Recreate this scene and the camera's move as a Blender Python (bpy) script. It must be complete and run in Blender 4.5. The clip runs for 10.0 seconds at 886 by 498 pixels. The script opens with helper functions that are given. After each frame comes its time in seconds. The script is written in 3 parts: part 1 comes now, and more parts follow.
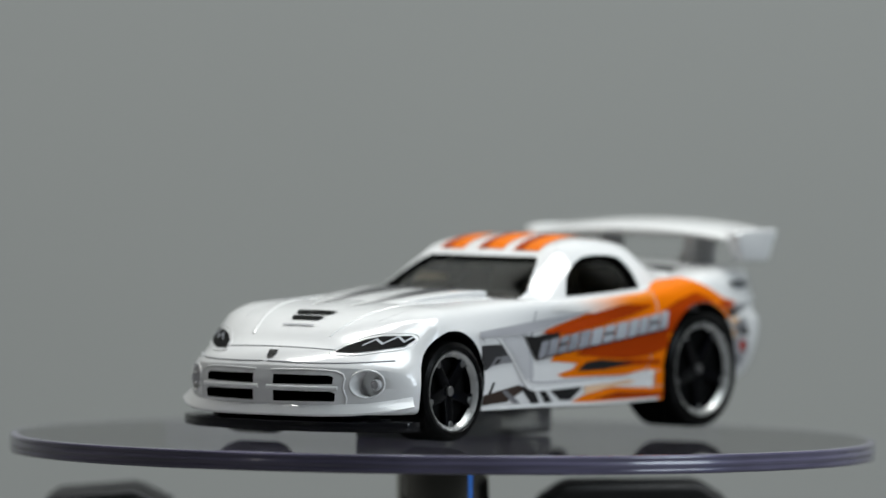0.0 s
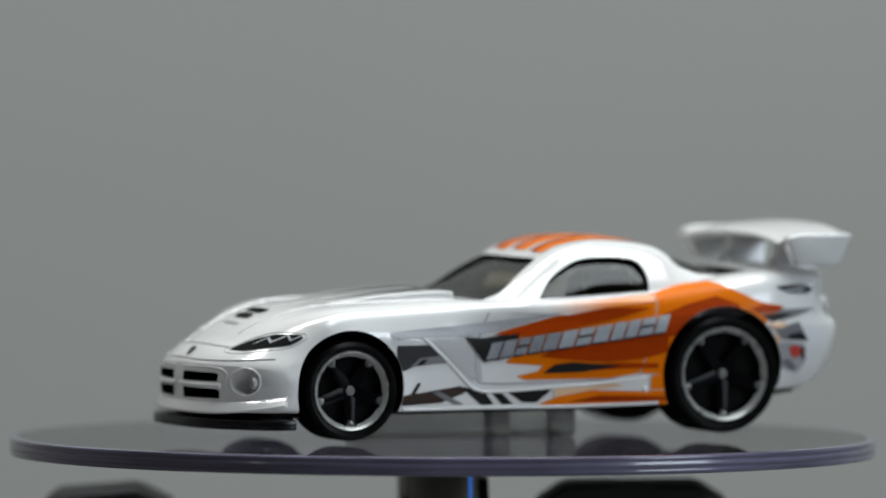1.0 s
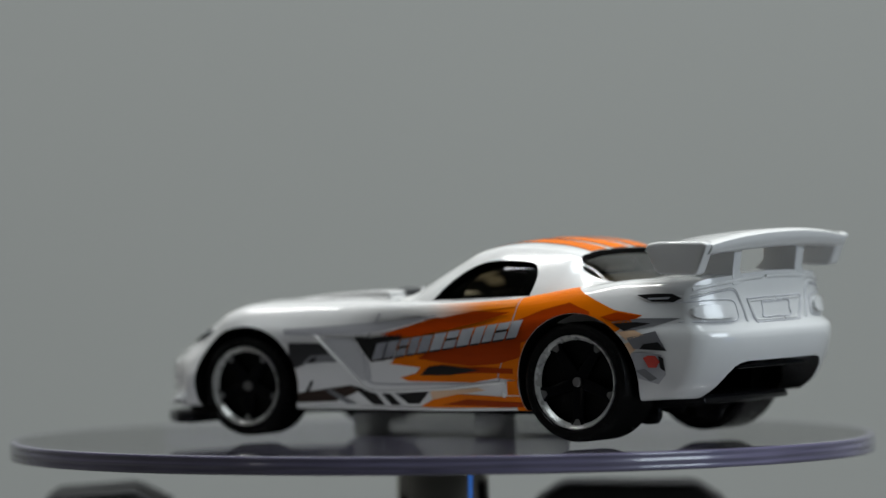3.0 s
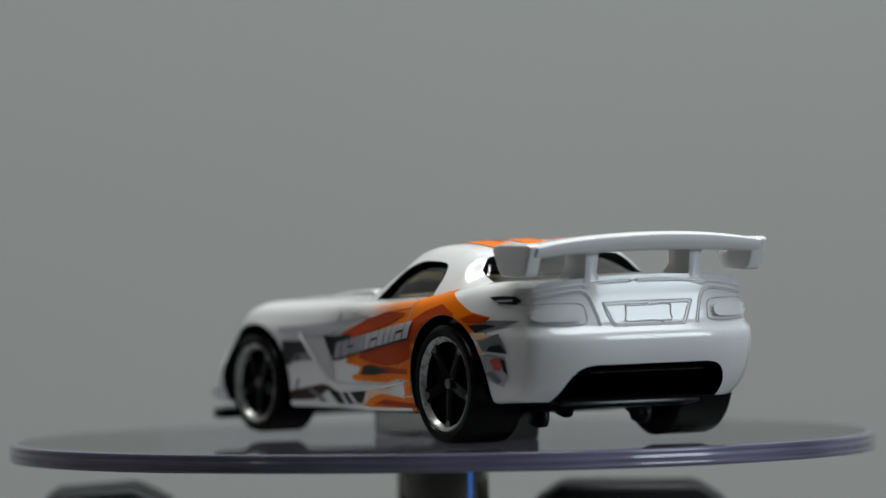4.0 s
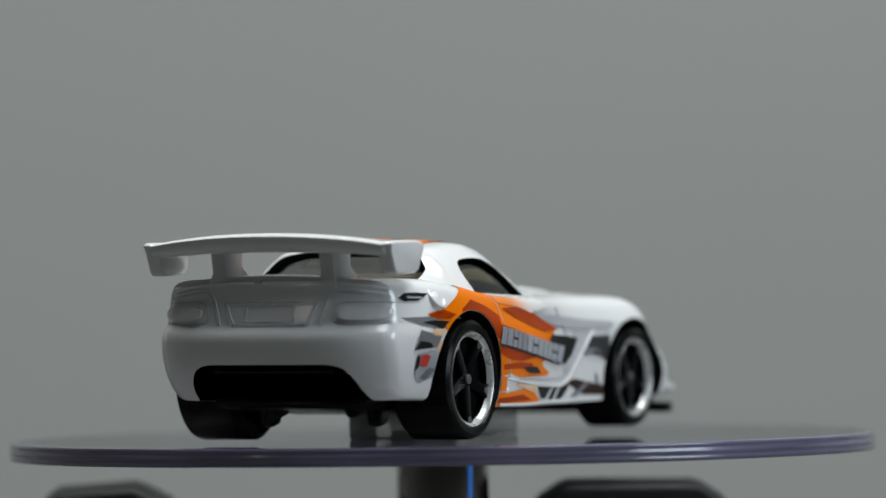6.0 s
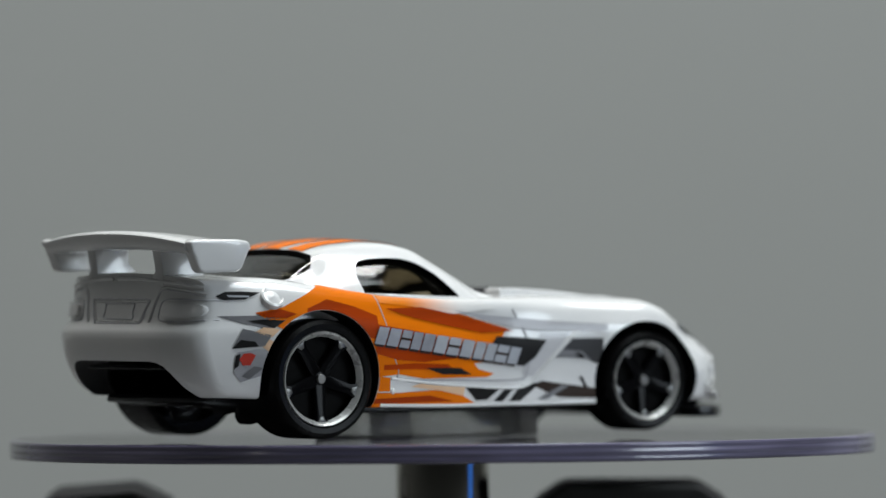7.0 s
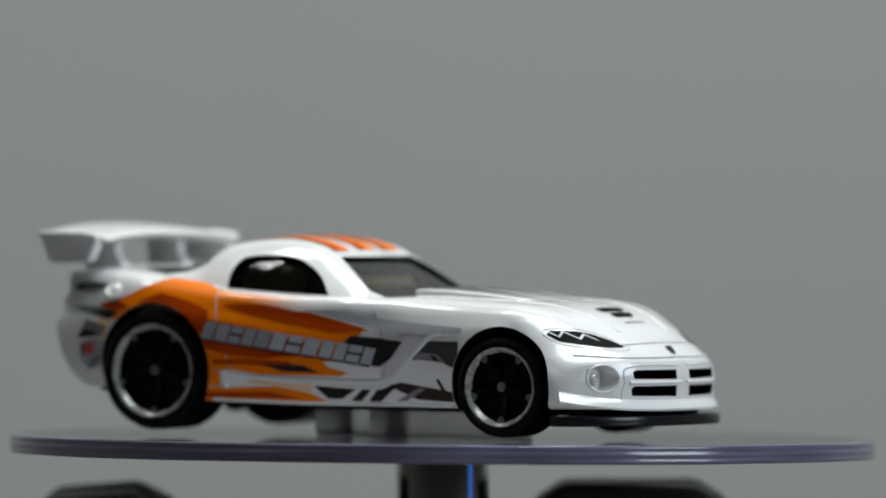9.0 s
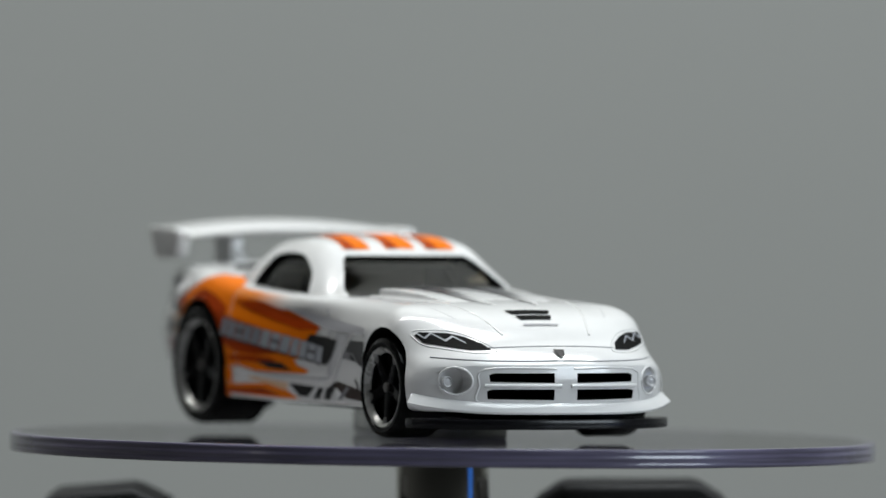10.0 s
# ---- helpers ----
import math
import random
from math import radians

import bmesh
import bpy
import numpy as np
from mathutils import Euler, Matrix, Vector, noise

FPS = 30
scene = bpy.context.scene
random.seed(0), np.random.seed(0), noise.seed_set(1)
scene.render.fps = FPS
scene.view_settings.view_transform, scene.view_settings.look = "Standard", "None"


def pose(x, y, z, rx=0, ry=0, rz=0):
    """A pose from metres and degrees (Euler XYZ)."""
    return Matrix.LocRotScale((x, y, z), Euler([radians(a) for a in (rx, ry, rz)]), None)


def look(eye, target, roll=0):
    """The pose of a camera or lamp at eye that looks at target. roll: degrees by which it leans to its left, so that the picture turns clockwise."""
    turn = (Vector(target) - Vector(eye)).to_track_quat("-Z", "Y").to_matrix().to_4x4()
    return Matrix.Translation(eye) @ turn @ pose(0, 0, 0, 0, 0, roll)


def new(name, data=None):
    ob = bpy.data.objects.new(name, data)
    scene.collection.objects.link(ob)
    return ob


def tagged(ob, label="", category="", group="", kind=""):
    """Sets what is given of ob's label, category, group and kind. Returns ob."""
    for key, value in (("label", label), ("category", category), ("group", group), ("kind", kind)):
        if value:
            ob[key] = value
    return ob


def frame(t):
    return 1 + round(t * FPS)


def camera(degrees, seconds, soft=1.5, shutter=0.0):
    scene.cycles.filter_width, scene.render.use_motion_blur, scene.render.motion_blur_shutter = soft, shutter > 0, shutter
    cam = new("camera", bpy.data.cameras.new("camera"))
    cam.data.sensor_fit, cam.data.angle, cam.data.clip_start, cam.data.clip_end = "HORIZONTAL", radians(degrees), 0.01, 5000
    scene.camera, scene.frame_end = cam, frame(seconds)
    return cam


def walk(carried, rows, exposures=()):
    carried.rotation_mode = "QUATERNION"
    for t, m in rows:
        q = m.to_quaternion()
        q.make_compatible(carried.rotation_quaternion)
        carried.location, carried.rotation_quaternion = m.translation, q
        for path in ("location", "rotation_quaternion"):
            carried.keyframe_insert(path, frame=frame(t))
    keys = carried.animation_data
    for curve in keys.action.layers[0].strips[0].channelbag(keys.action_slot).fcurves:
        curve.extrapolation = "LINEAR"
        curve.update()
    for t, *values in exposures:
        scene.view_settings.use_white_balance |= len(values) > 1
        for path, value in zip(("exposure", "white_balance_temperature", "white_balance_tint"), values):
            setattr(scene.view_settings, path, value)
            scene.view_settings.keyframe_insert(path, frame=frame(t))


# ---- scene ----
from mathutils.bvhtree import BVHTree
from mathutils.geometry import tessellate_polygon

# camera: a long lens on a stand, a bit above the turntable
DISC_Z = 0.046
CAM_UP = 0.04894
cam = camera(4.520, 10.0, soft=1.5)
cam.data.dof.use_dof = True
cam.data.dof.focus_distance = 1.142
cam.data.dof.aperture_fstop = 19.5
EYE = (0.0, -1.1700, DISC_Z + CAM_UP)
AIM = (0.00013, 0.0, DISC_Z + CAM_UP - 1.1700 * math.tan(0.024288))
walk(cam, [(0.0, look(EYE, AIM, -0.217)), (10.0, look(EYE, AIM, -0.217))])

# ---- light ----
world = bpy.data.worlds.new("studio")
scene.world = world
world.use_nodes = True
world.node_tree.nodes["Background"].inputs[0].default_value = (1.0, 0.97, 0.91, 1)
world.node_tree.nodes["Background"].inputs[1].default_value = 0.022


def lamp(name, eye, target, size_x, size_y, watts, color):
    data = bpy.data.lights.new(name, "AREA")
    data.shape, data.size, data.size_y = "RECTANGLE", size_x, size_y
    data.energy, data.color = watts, color
    ob = new(name, data)
    ob.matrix_world = look(eye, target)
    return ob


lamp("top_light", (0.17, -0.08, 0.60), (0, 0, 0.05), 0.40, 0.30, 2.3, (0.885, 0.965, 1.0))
lamp("right_light", (0.67, -0.34, 0.30), (0, 0, 0.06), 0.30, 0.30, 1.9, (0.80, 0.91, 1.0))
lamp("left_light", (-0.60, -0.50, 0.32), (0, 0, 0.06), 0.05, 0.09, 0.03, (1.0, 0.96, 0.90))
lamp("blue_light", (0.52, -0.16, 0.035), (0, 0, 0.05), 0.10, 0.06, 0.003, (0.02, 0.22, 1.0)).data.spread = radians(80)
lamp("wall_light", (0.0, 0.15, 0.75), (0, 0.45, 0.05), 0.9, 0.12, 6.6, (1.0, 1.0, 0.98))

# ---- materials ----
def material(name):
    m = bpy.data.materials.new(name)
    m.use_nodes = True
    n, l = m.node_tree.nodes, m.node_tree.links
    return m, n, l, n["Principled BSDF"]


def grain(n, l, scale, detail=4.0, stretch=(1, 1, 1)):
    """A noise in the thing's own space, stretched."""
    tc, mp, no = n.new("ShaderNodeTexCoord"), n.new("ShaderNodeMapping"), n.new("ShaderNodeTexNoise")
    mp.inputs["Scale"].default_value = stretch
    no.inputs["Scale"].default_value, no.inputs["Detail"].default_value = scale, detail
    l.new(tc.outputs["Object"], mp.inputs[0])
    l.new(mp.outputs[0], no.inputs["Vector"])
    return no


def plain(name, color, rough, metal=0.0, coat=0.0, vary=0.06, scale=900, bump=0.0, spec=0.5, stretch=(1, 1, 1)):
    """A surface with fine variation of tone and gloss, and a relief."""
    m, n, l, p = material(name)
    no = grain(n, l, scale, 5.0, stretch)
    big = grain(n, l, scale * 0.12, 3.0)
    add = n.new("ShaderNodeMath")
    add.operation = "ADD"
    l.new(no.outputs[0], add.inputs[0])
    l.new(big.outputs[0], add.inputs[1])
    ramp = n.new("ShaderNodeMapRange")
    ramp.inputs["From Min"].default_value, ramp.inputs["From Max"].default_value = 0.6, 1.4
    ramp.inputs["To Min"].default_value, ramp.inputs["To Max"].default_value = 1 - vary, 1 + vary
    l.new(add.outputs[0], ramp.inputs[0])
    mix = n.new("ShaderNodeVectorMath")
    mix.operation = "SCALE"
    mix.inputs[0].default_value = color[:3]
    l.new(ramp.outputs[0], mix.inputs["Scale"])
    l.new(mix.outputs[0], p.inputs["Base Color"])
    rr = n.new("ShaderNodeMapRange")
    rr.inputs["To Min"].default_value, rr.inputs["To Max"].default_value = rough * 0.75, rough * 1.25
    l.new(no.outputs[0], rr.inputs[0])
    l.new(rr.outputs[0], p.inputs["Roughness"])
    p.inputs["Metallic"].default_value = metal
    p.inputs["Specular IOR Level"].default_value = spec
    p.inputs["Coat Weight"].default_value = coat
    p.inputs["Coat Roughness"].default_value = 0.085
    if bump:
        b = n.new("ShaderNodeBump")
        b.inputs["Strength"].default_value, b.inputs["Distance"].default_value = bump, 0.0001
        l.new(no.outputs[0], b.inputs["Height"])
        l.new(b.outputs[0], p.inputs["Normal"])
    return m


def see_through(name, tint, ior, rough, diffuse_mix):
    """Clear plastic: gloss by Fresnel over a tinted clear body, with a thin uneven diffuse layer."""
    m, n, l, p = material(name)
    n.remove(p)
    out = n["Material Output"]
    fr, gl, tr, mx = (n.new("ShaderNode" + k) for k in ("Fresnel", "BsdfGlossy", "BsdfTransparent", "MixShader"))
    fr.inputs["IOR"].default_value = ior
    gl.inputs["Roughness"].default_value = rough
    tr.inputs[0].default_value = (*tint, 1)
    l.new(fr.outputs[0], mx.inputs[0])
    l.new(tr.outputs[0], mx.inputs[1])
    l.new(gl.outputs[0], mx.inputs[2])
    df, top = n.new("ShaderNodeBsdfDiffuse"), n.new("ShaderNodeMixShader")
    df.inputs[0].default_value = (0.55, 0.55, 0.54, 1)
    no, mr = grain(n, l, 260, 6.0), n.new("ShaderNodeMapRange")
    mr.inputs["From Min"].default_value, mr.inputs["From Max"].default_value = 0.35, 0.75
    mr.inputs["To Min"].default_value, mr.inputs["To Max"].default_value = diffuse_mix * 0.6, diffuse_mix * 1.6
    l.new(no.outputs[0], mr.inputs[0])
    l.new(mr.outputs[0], top.inputs[0])
    l.new(mx.outputs[0], top.inputs[1])
    l.new(df.outputs[0], top.inputs[2])
    l.new(top.outputs[0], out.inputs["Surface"])
    return m


WHITE = plain("white_enamel", (0.73, 0.73, 0.725), 0.20, coat=0.75, vary=0.015, scale=700, bump=0.02)
BLACK = plain("black_plastic", (0.005, 0.005, 0.006), 0.24, vary=0.3, scale=1500, bump=0.1, spec=0.35)
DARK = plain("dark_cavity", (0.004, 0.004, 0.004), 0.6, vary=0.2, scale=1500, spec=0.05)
TYRE = plain("black_tyre", (0.003, 0.003, 0.003), 0.25, vary=0.2, scale=1500, bump=0.05, spec=0.12)
RIM = plain("gloss_black_plastic", (0.003, 0.003, 0.0035), 0.14, vary=0.2, scale=900, spec=0.06)
CHROME = plain("bright_chrome", (0.42, 0.42, 0.405), 0.28, metal=0.4, vary=0.1, scale=900)
TIP = plain("worn_chrome", (0.16, 0.16, 0.155), 0.32, metal=0.7, vary=0.5, scale=1400)
STEEL = plain("polished_steel", (0.50, 0.49, 0.44), 0.05, metal=1.0, vary=0.08, scale=300, stretch=(1, 1, 0.05))
HUB = plain("axle_metal", (0.17, 0.165, 0.16), 0.5, metal=1.0, vary=0.2, scale=1500)
BLOCK = see_through("clear_grey_acrylic", (0.74, 0.74, 0.73), 1.49, 0.12, 0.16)
WALL = plain("grey_backdrop", (0.30, 0.31, 0.30), 0.9, vary=0.03, scale=14, spec=0.1)
ROOM = plain("grey_room", (0.26, 0.26, 0.255), 0.9, vary=0.04, scale=10, spec=0.1)
# unseen table, kept dark to cut light bounced up under the car
TABLE = plain("dark_unseen_table", (0.09, 0.09, 0.088), 0.6, vary=0.05, scale=40)
FOOT = plain("matt_black_plastic", (0.010, 0.011, 0.010), 0.6, vary=0.3, scale=600, bump=0.2, spec=0.3)
FRONTWALL = plain("dark_room", (0.03, 0.03, 0.03), 0.9, vary=0.1, scale=10, spec=0.1)
CLEAR = see_through("clear_acrylic", (0.95, 0.95, 0.97), 1.52, 0.02, 0.012)
PALE = see_through("frosted_clear_acrylic", (0.88, 0.88, 0.87), 1.49, 0.12, 0.22)
INNER = plain("dark_brown_interior", (0.16, 0.145, 0.115), 0.5, vary=0.25, scale=700)
SEAT = plain("brown_interior", (0.20, 0.18, 0.145), 0.45, vary=0.2, scale=900)
ORANGE = plain("orange_ink", (0.74, 0.165, 0.0), 0.4, coat=0.04, spec=0.06, vary=0.2, scale=170, stretch=(0.25, 1, 2.2))
RUST = plain("burnt_orange_ink", (0.33, 0.036, 0.0), 0.4, coat=0.04, spec=0.06, vary=0.4, scale=260, stretch=(0.25, 1, 2.0))
CHARCOAL = plain("charcoal_ink", (0.014, 0.0135, 0.0135), 0.36, coat=0.02, spec=0.12, vary=0.35, scale=300, stretch=(0.3, 1, 1.5))
HAZE = plain("pale_grey_ink", (0.34, 0.34, 0.36), 0.32, coat=0.3, spec=0.3, vary=0.3, scale=260, stretch=(0.15, 1, 2.5))
VEIL = plain("faint_grey_ink", (0.50, 0.50, 0.515), 0.25, coat=0.6, vary=0.15, scale=260, stretch=(0.3, 1, 1.5))
DULL = plain("dull_silver_ink", (0.22, 0.225, 0.25), 0.4, metal=0.1, coat=0.1, vary=0.3, scale=900)
GRAPHITE = plain("graphite_ink", (0.034, 0.034, 0.036), 0.3, coat=0.12, spec=0.25, vary=0.5, scale=240, stretch=(0.4, 1, 1.5))
SMOKE = plain("smoke_grey_ink", (0.17, 0.17, 0.18), 0.32, coat=0.1, spec=0.3, vary=0.35, scale=260, stretch=(0.25, 1, 2.0))
SILVER = plain("silver_ink", (0.34, 0.355, 0.385), 0.4, metal=0.1, coat=0.1, vary=0.15, scale=900)
PEACH = plain("peach_ink", (0.75, 0.50, 0.32), 0.24, coat=0.6, vary=0.12, scale=260)
RED = plain("red_ink", (0.50, 0.035, 0.02), 0.24, coat=0.5, vary=0.1, scale=600)
BROWN = plain("brown_black_ink", (0.034, 0.022, 0.017), 0.36, coat=0.02, spec=0.12, vary=0.5, scale=350, stretch=(0.5, 1, 1.5))
# grey standing in for the shade in the tail's moulded grooves
EDGE = plain("groove_shade_grey", (0.55, 0.55, 0.58), 0.35, vary=0.3, scale=1200)
GAP = plain("panel_gap", (0.34, 0.34, 0.36), 0.5, vary=0.1, scale=900)
LENS = plain("grey_lamp_lens", (0.52, 0.52, 0.53), 0.15, coat=0.5, vary=0.08, scale=900)


def fading(name, one, two, x_one, x_two):
    """An ink that fades from one colour to the other along the car, in streaks."""
    m, n, l, p = material(name)
    tc, sep = n.new("ShaderNodeTexCoord"), n.new("ShaderNodeSeparateXYZ")
    l.new(tc.outputs["Object"], sep.inputs[0])
    no = grain(n, l, 320, 4.0, (0.2, 1, 2.5))
    add = n.new("ShaderNodeMath")
    add.operation = "MULTIPLY_ADD"
    l.new(no.outputs[0], add.inputs[0])
    add.inputs[1].default_value = 0.004
    l.new(sep.outputs[0], add.inputs[2])
    mr = n.new("ShaderNodeMapRange")
    mr.interpolation_type = "SMOOTHSTEP"
    mr.inputs["From Min"].default_value, mr.inputs["From Max"].default_value = x_one * 0.001 + 0.002, x_two * 0.001 + 0.002
    l.new(add.outputs[0], mr.inputs[0])
    mx = n.new("ShaderNodeMix")
    mx.data_type = "RGBA"
    mx.inputs["A"].default_value, mx.inputs["B"].default_value = (*one, 1), (*two, 1)
    l.new(mr.outputs[0], mx.inputs["Factor"])
    l.new(mx.outputs["Result"], p.inputs["Base Color"])
    p.inputs["Roughness"].default_value, p.inputs["Coat Weight"].default_value, p.inputs["Coat Roughness"].default_value = 0.28, 0.15, 0.06
    return m


TOPFADE = fading("amber_to_white_ink", (0.72, 0.19, 0.002), (0.73, 0.72, 0.70), -10, -1)
HOODFADE = fading("grey_to_white_ink", (0.03, 0.03, 0.034), (0.74, 0.74, 0.73), 13, 23)
TINT = see_through("smoked_plastic", (0.62, 0.575, 0.47), 1.45, 0.05, 0.0)
RIMPLASTIC = plain("violet_acrylic_edge", (0.13, 0.118, 0.185), 0.22, coat=0.7, vary=0.6, scale=450, stretch=(0.15, 0.15, 6.0), bump=0.35)


# ---- mesh helpers; things are drawn in millimetres ----
MM = 0.001


def part(name, bm, mat, parent=None, label="", smooth=35.0, normals=True):
    """Links a bmesh in millimetres as one mesh object under a thing or part."""
    if normals:
        bmesh.ops.recalc_face_normals(bm, faces=bm.faces)
    me = bpy.data.meshes.new(name)
    bmesh.ops.scale(bm, vec=(MM, MM, MM), verts=bm.verts)
    bm.to_mesh(me)
    bm.free()
    for x in (mat if isinstance(mat, (list, tuple)) else [mat]):
        me.materials.append(x)
    if smooth:
        me.polygons.foreach_set("use_smooth", [True] * len(me.polygons))
        me.set_sharp_from_angle(angle=radians(smooth))
    ob = new(name, me)
    if parent:
        ob.parent = parent
    if label:
        ob["label"] = label
    return ob


def curve(points):
    """A smooth curve through (x, value) points that doesn't overshoot; x in any order."""
    pts = sorted(points)
    xs, vs = [p[0] for p in pts], [p[1] for p in pts]
    d = [(vs[i + 1] - vs[i]) / (xs[i + 1] - xs[i]) for i in range(len(xs) - 1)]
    m = [d[0]] + [0.0 if d[i - 1] * d[i] <= 0 else 2 * d[i - 1] * d[i] / (d[i - 1] + d[i]) for i in range(1, len(d))] + [d[-1]]

    def at(x):
        if x <= xs[0]:
            return vs[0]
        if x >= xs[-1]:
            return vs[-1]
        i = next(k for k in range(len(d)) if x <= xs[k + 1])
        h = xs[i + 1] - xs[i]
        s = (x - xs[i]) / h
        return (2 * s ** 3 - 3 * s ** 2 + 1) * vs[i] + (s ** 3 - 2 * s ** 2 + s) * h * m[i] + (3 * s ** 2 - 2 * s ** 3) * vs[i + 1] + (s ** 3 - s ** 2) * h * m[i + 1]
    return at


def spline(points, each):
    """A rounded polyline through 2D or 3D points, with so many steps from point to point."""
    P = [Vector(p) for p in points]
    out = []
    for i in range(len(P) - 1):
        a, b, c, d = P[max(i - 1, 0)], P[i], P[i + 1], P[min(i + 2, len(P) - 1)]
        for k in range(each):
            t = k / each
            out.append(0.5 * (2 * b + (c - a) * t + (2 * a - 5 * b + 4 * c - d) * t * t + (3 * b - a - 3 * c + d) * t ** 3))
    return out + [P[-1]]


def lathe(bm, profile, steps=64, axis="y", mat=0, closed=True):
    """Turns a profile of (radius, along) round an axis."""
    rings = []
    for k in range(steps):
        a = 2 * math.pi * k / steps
        c, s = math.cos(a), math.sin(a)
        rings.append([bm.verts.new({"y": (r * c, h, r * s), "z": (r * c, r * s, h)}[axis]) for r, h in profile])
    n = len(profile)
    for k in range(steps):
        A, B = rings[k], rings[(k + 1) % steps]
        for i in range(n if closed else n - 1):
            f = bm.faces.new((A[i], A[(i + 1) % n], B[(i + 1) % n], B[i]))
            f.material_index = mat


def prism(bm, outline, lo, hi, axis="y", mat=0):
    """A straight prism over a 2D outline: (x, z) along y, (x, y) along z, (y, z) along x."""
    def at(p, h):
        return {"y": (p[0], h, p[1]), "z": (p[0], p[1], h), "x": (h, p[0], p[1])}[axis]
    a = [bm.verts.new(at(p, lo)) for p in outline]
    b = [bm.verts.new(at(p, hi)) for p in outline]
    n = len(outline)
    fs = [bm.faces.new(a), bm.faces.new(b[::-1])]
    fs += [bm.faces.new((a[i], a[(i + 1) % n], b[(i + 1) % n], b[i])) for i in range(n)]
    for f in fs:
        f.material_index = mat
    return fs


def soften(bm, width, segments=2, angle=30.0):
    bmesh.ops.recalc_face_normals(bm, faces=bm.faces)
    edges = [e for e in bm.edges if len(e.link_faces) == 2 and e.calc_face_angle(0) > radians(angle)]
    bmesh.ops.bevel(bm, geom=edges, offset=width, segments=segments, profile=0.5, affect="EDGES", clamp_overlap=True)


def tube(bm, path, radius, sides=8, flat=1.0):
    """A round bead along a 3D path."""
    rings = []
    for i, p in enumerate(path):
        d = (path[min(i + 1, len(path) - 1)] - path[max(i - 1, 0)]).normalized()
        u = d.cross(Vector((0, 1, 0)))
        u = u.normalized() if u.length > 1e-3 else Vector((1, 0, 0))
        v = d.cross(u)
        rings.append([bm.verts.new(p + radius * (math.cos(2 * math.pi * k / sides) * u + flat * math.sin(2 * math.pi * k / sides) * v)) for k in range(sides)])
    for A, B in zip(rings, rings[1:]):
        for k in range(sides):
            bm.faces.new((A[k], A[(k + 1) % sides], B[(k + 1) % sides], B[k]))
    bm.faces.new(rings[0])
    bm.faces.new(rings[-1][::-1])


def cut(bm, mats, cutters):
    """Takes solid cutters (bmesh, material) out of a bmesh; the cut faces take the cutter's material."""
    def mesh_of(b, ms):
        bmesh.ops.recalc_face_normals(b, faces=b.faces)
        me = bpy.data.meshes.new("tmp")
        b.to_mesh(me)
        b.free()
        for x in ms:
            me.materials.append(x)
        return new("tmp", me)
    ob = mesh_of(bm, mats)
    tools = []
    for b, m, *own in cutters:
        t = mesh_of(b, [m])
        mod = ob.modifiers.new("cut", "BOOLEAN")
        mod.operation, mod.solver, mod.object, mod.material_mode = "DIFFERENCE", "EXACT", t, "TRANSFER"
        mod.use_self = bool(own)
        tools.append(t)
    bpy.context.view_layer.update()
    res = bpy.data.meshes.new_from_object(ob.evaluated_get(bpy.context.evaluated_depsgraph_get()))
    out = bmesh.new()
    out.from_mesh(res)
    ms = list(res.materials)
    for o in (ob, *tools):
        me = o.data
        bpy.data.objects.remove(o)
        bpy.data.meshes.remove(me)
    bpy.data.meshes.remove(res)
    return out, ms

# ---- the setting ----
def slab(name, lo, hi, mat, label):
    bm = bmesh.new()
    bmesh.ops.create_cube(bm, size=1.0)
    for v in bm.verts:
        v.co = [(lo[i] + hi[i]) / 2 * 1000 + v.co[i] * (hi[i] - lo[i]) * 1000 for i in range(3)]
    return tagged(part(name, bm, mat, smooth=0), label, "", "", "structure")


slab("wall_back", (-1.2, 0.45, 0.0), (1.2, 0.50, 1.0), WALL, "plain matt grey backdrop wall behind the turntable")
slab("floor", (-1.2, -1.4, -0.03), (1.2, 0.50, 0.0), TABLE, "unseen dark table top under the turntable, limits upward bounce")
# unseen room around the set, added to shape bounce and reflections
slab("wall_left", (-1.25, -1.4, 0.0), (-1.2, 0.50, 1.0), ROOM, "unseen grey side wall, added to shape bounce and reflections")
slab("wall_right", (1.2, -1.4, 0.0), (1.25, 0.50, 1.0), ROOM, "unseen grey side wall, added to shape bounce and reflections")
slab("wall_front", (-1.25, -1.45, 0.0), (1.25, -1.4, 1.0), FRONTWALL, "unseen dark wall behind the camera, added for dark reflections")
slab("ceiling", (-1.25, -1.45, 1.0), (1.25, 0.50, 1.03), ROOM, "unseen grey ceiling, added to close the set")


# ---- the turntable ----
HALF = 0.97          # half the disc's thickness
def make_disc():
    disc = tagged(new("turntable_disc"), "clear round acrylic turntable disc with a violet-grey edge", "turntable")
    bm = bmesh.new()
    lathe(bm, [(0.01, -HALF), (44.3, -HALF), (44.3, HALF), (0.01, HALF)], 160, "z")
    part("plate", bm, CLEAR, disc, "clear glossy acrylic plate")
    bm = bmesh.new()
    ridge = [(45.0 + 0.13 * (1 - (h / HALF) ** 4) + 0.03 * math.cos(2.6 * math.pi * h / HALF), h) for h in [-0.94 * HALF + 1.88 * HALF * k / 40 for k in range(41)]]
    edge = [(44.32, -HALF - 0.003), (44.8, -HALF - 0.003)] + ridge + [(44.8, HALF + 0.003), (44.32, HALF + 0.003)]
    lathe(bm, edge, 200, "z")
    part("rim", bm, RIMPLASTIC, disc, "violet-grey polished edge")
    return disc


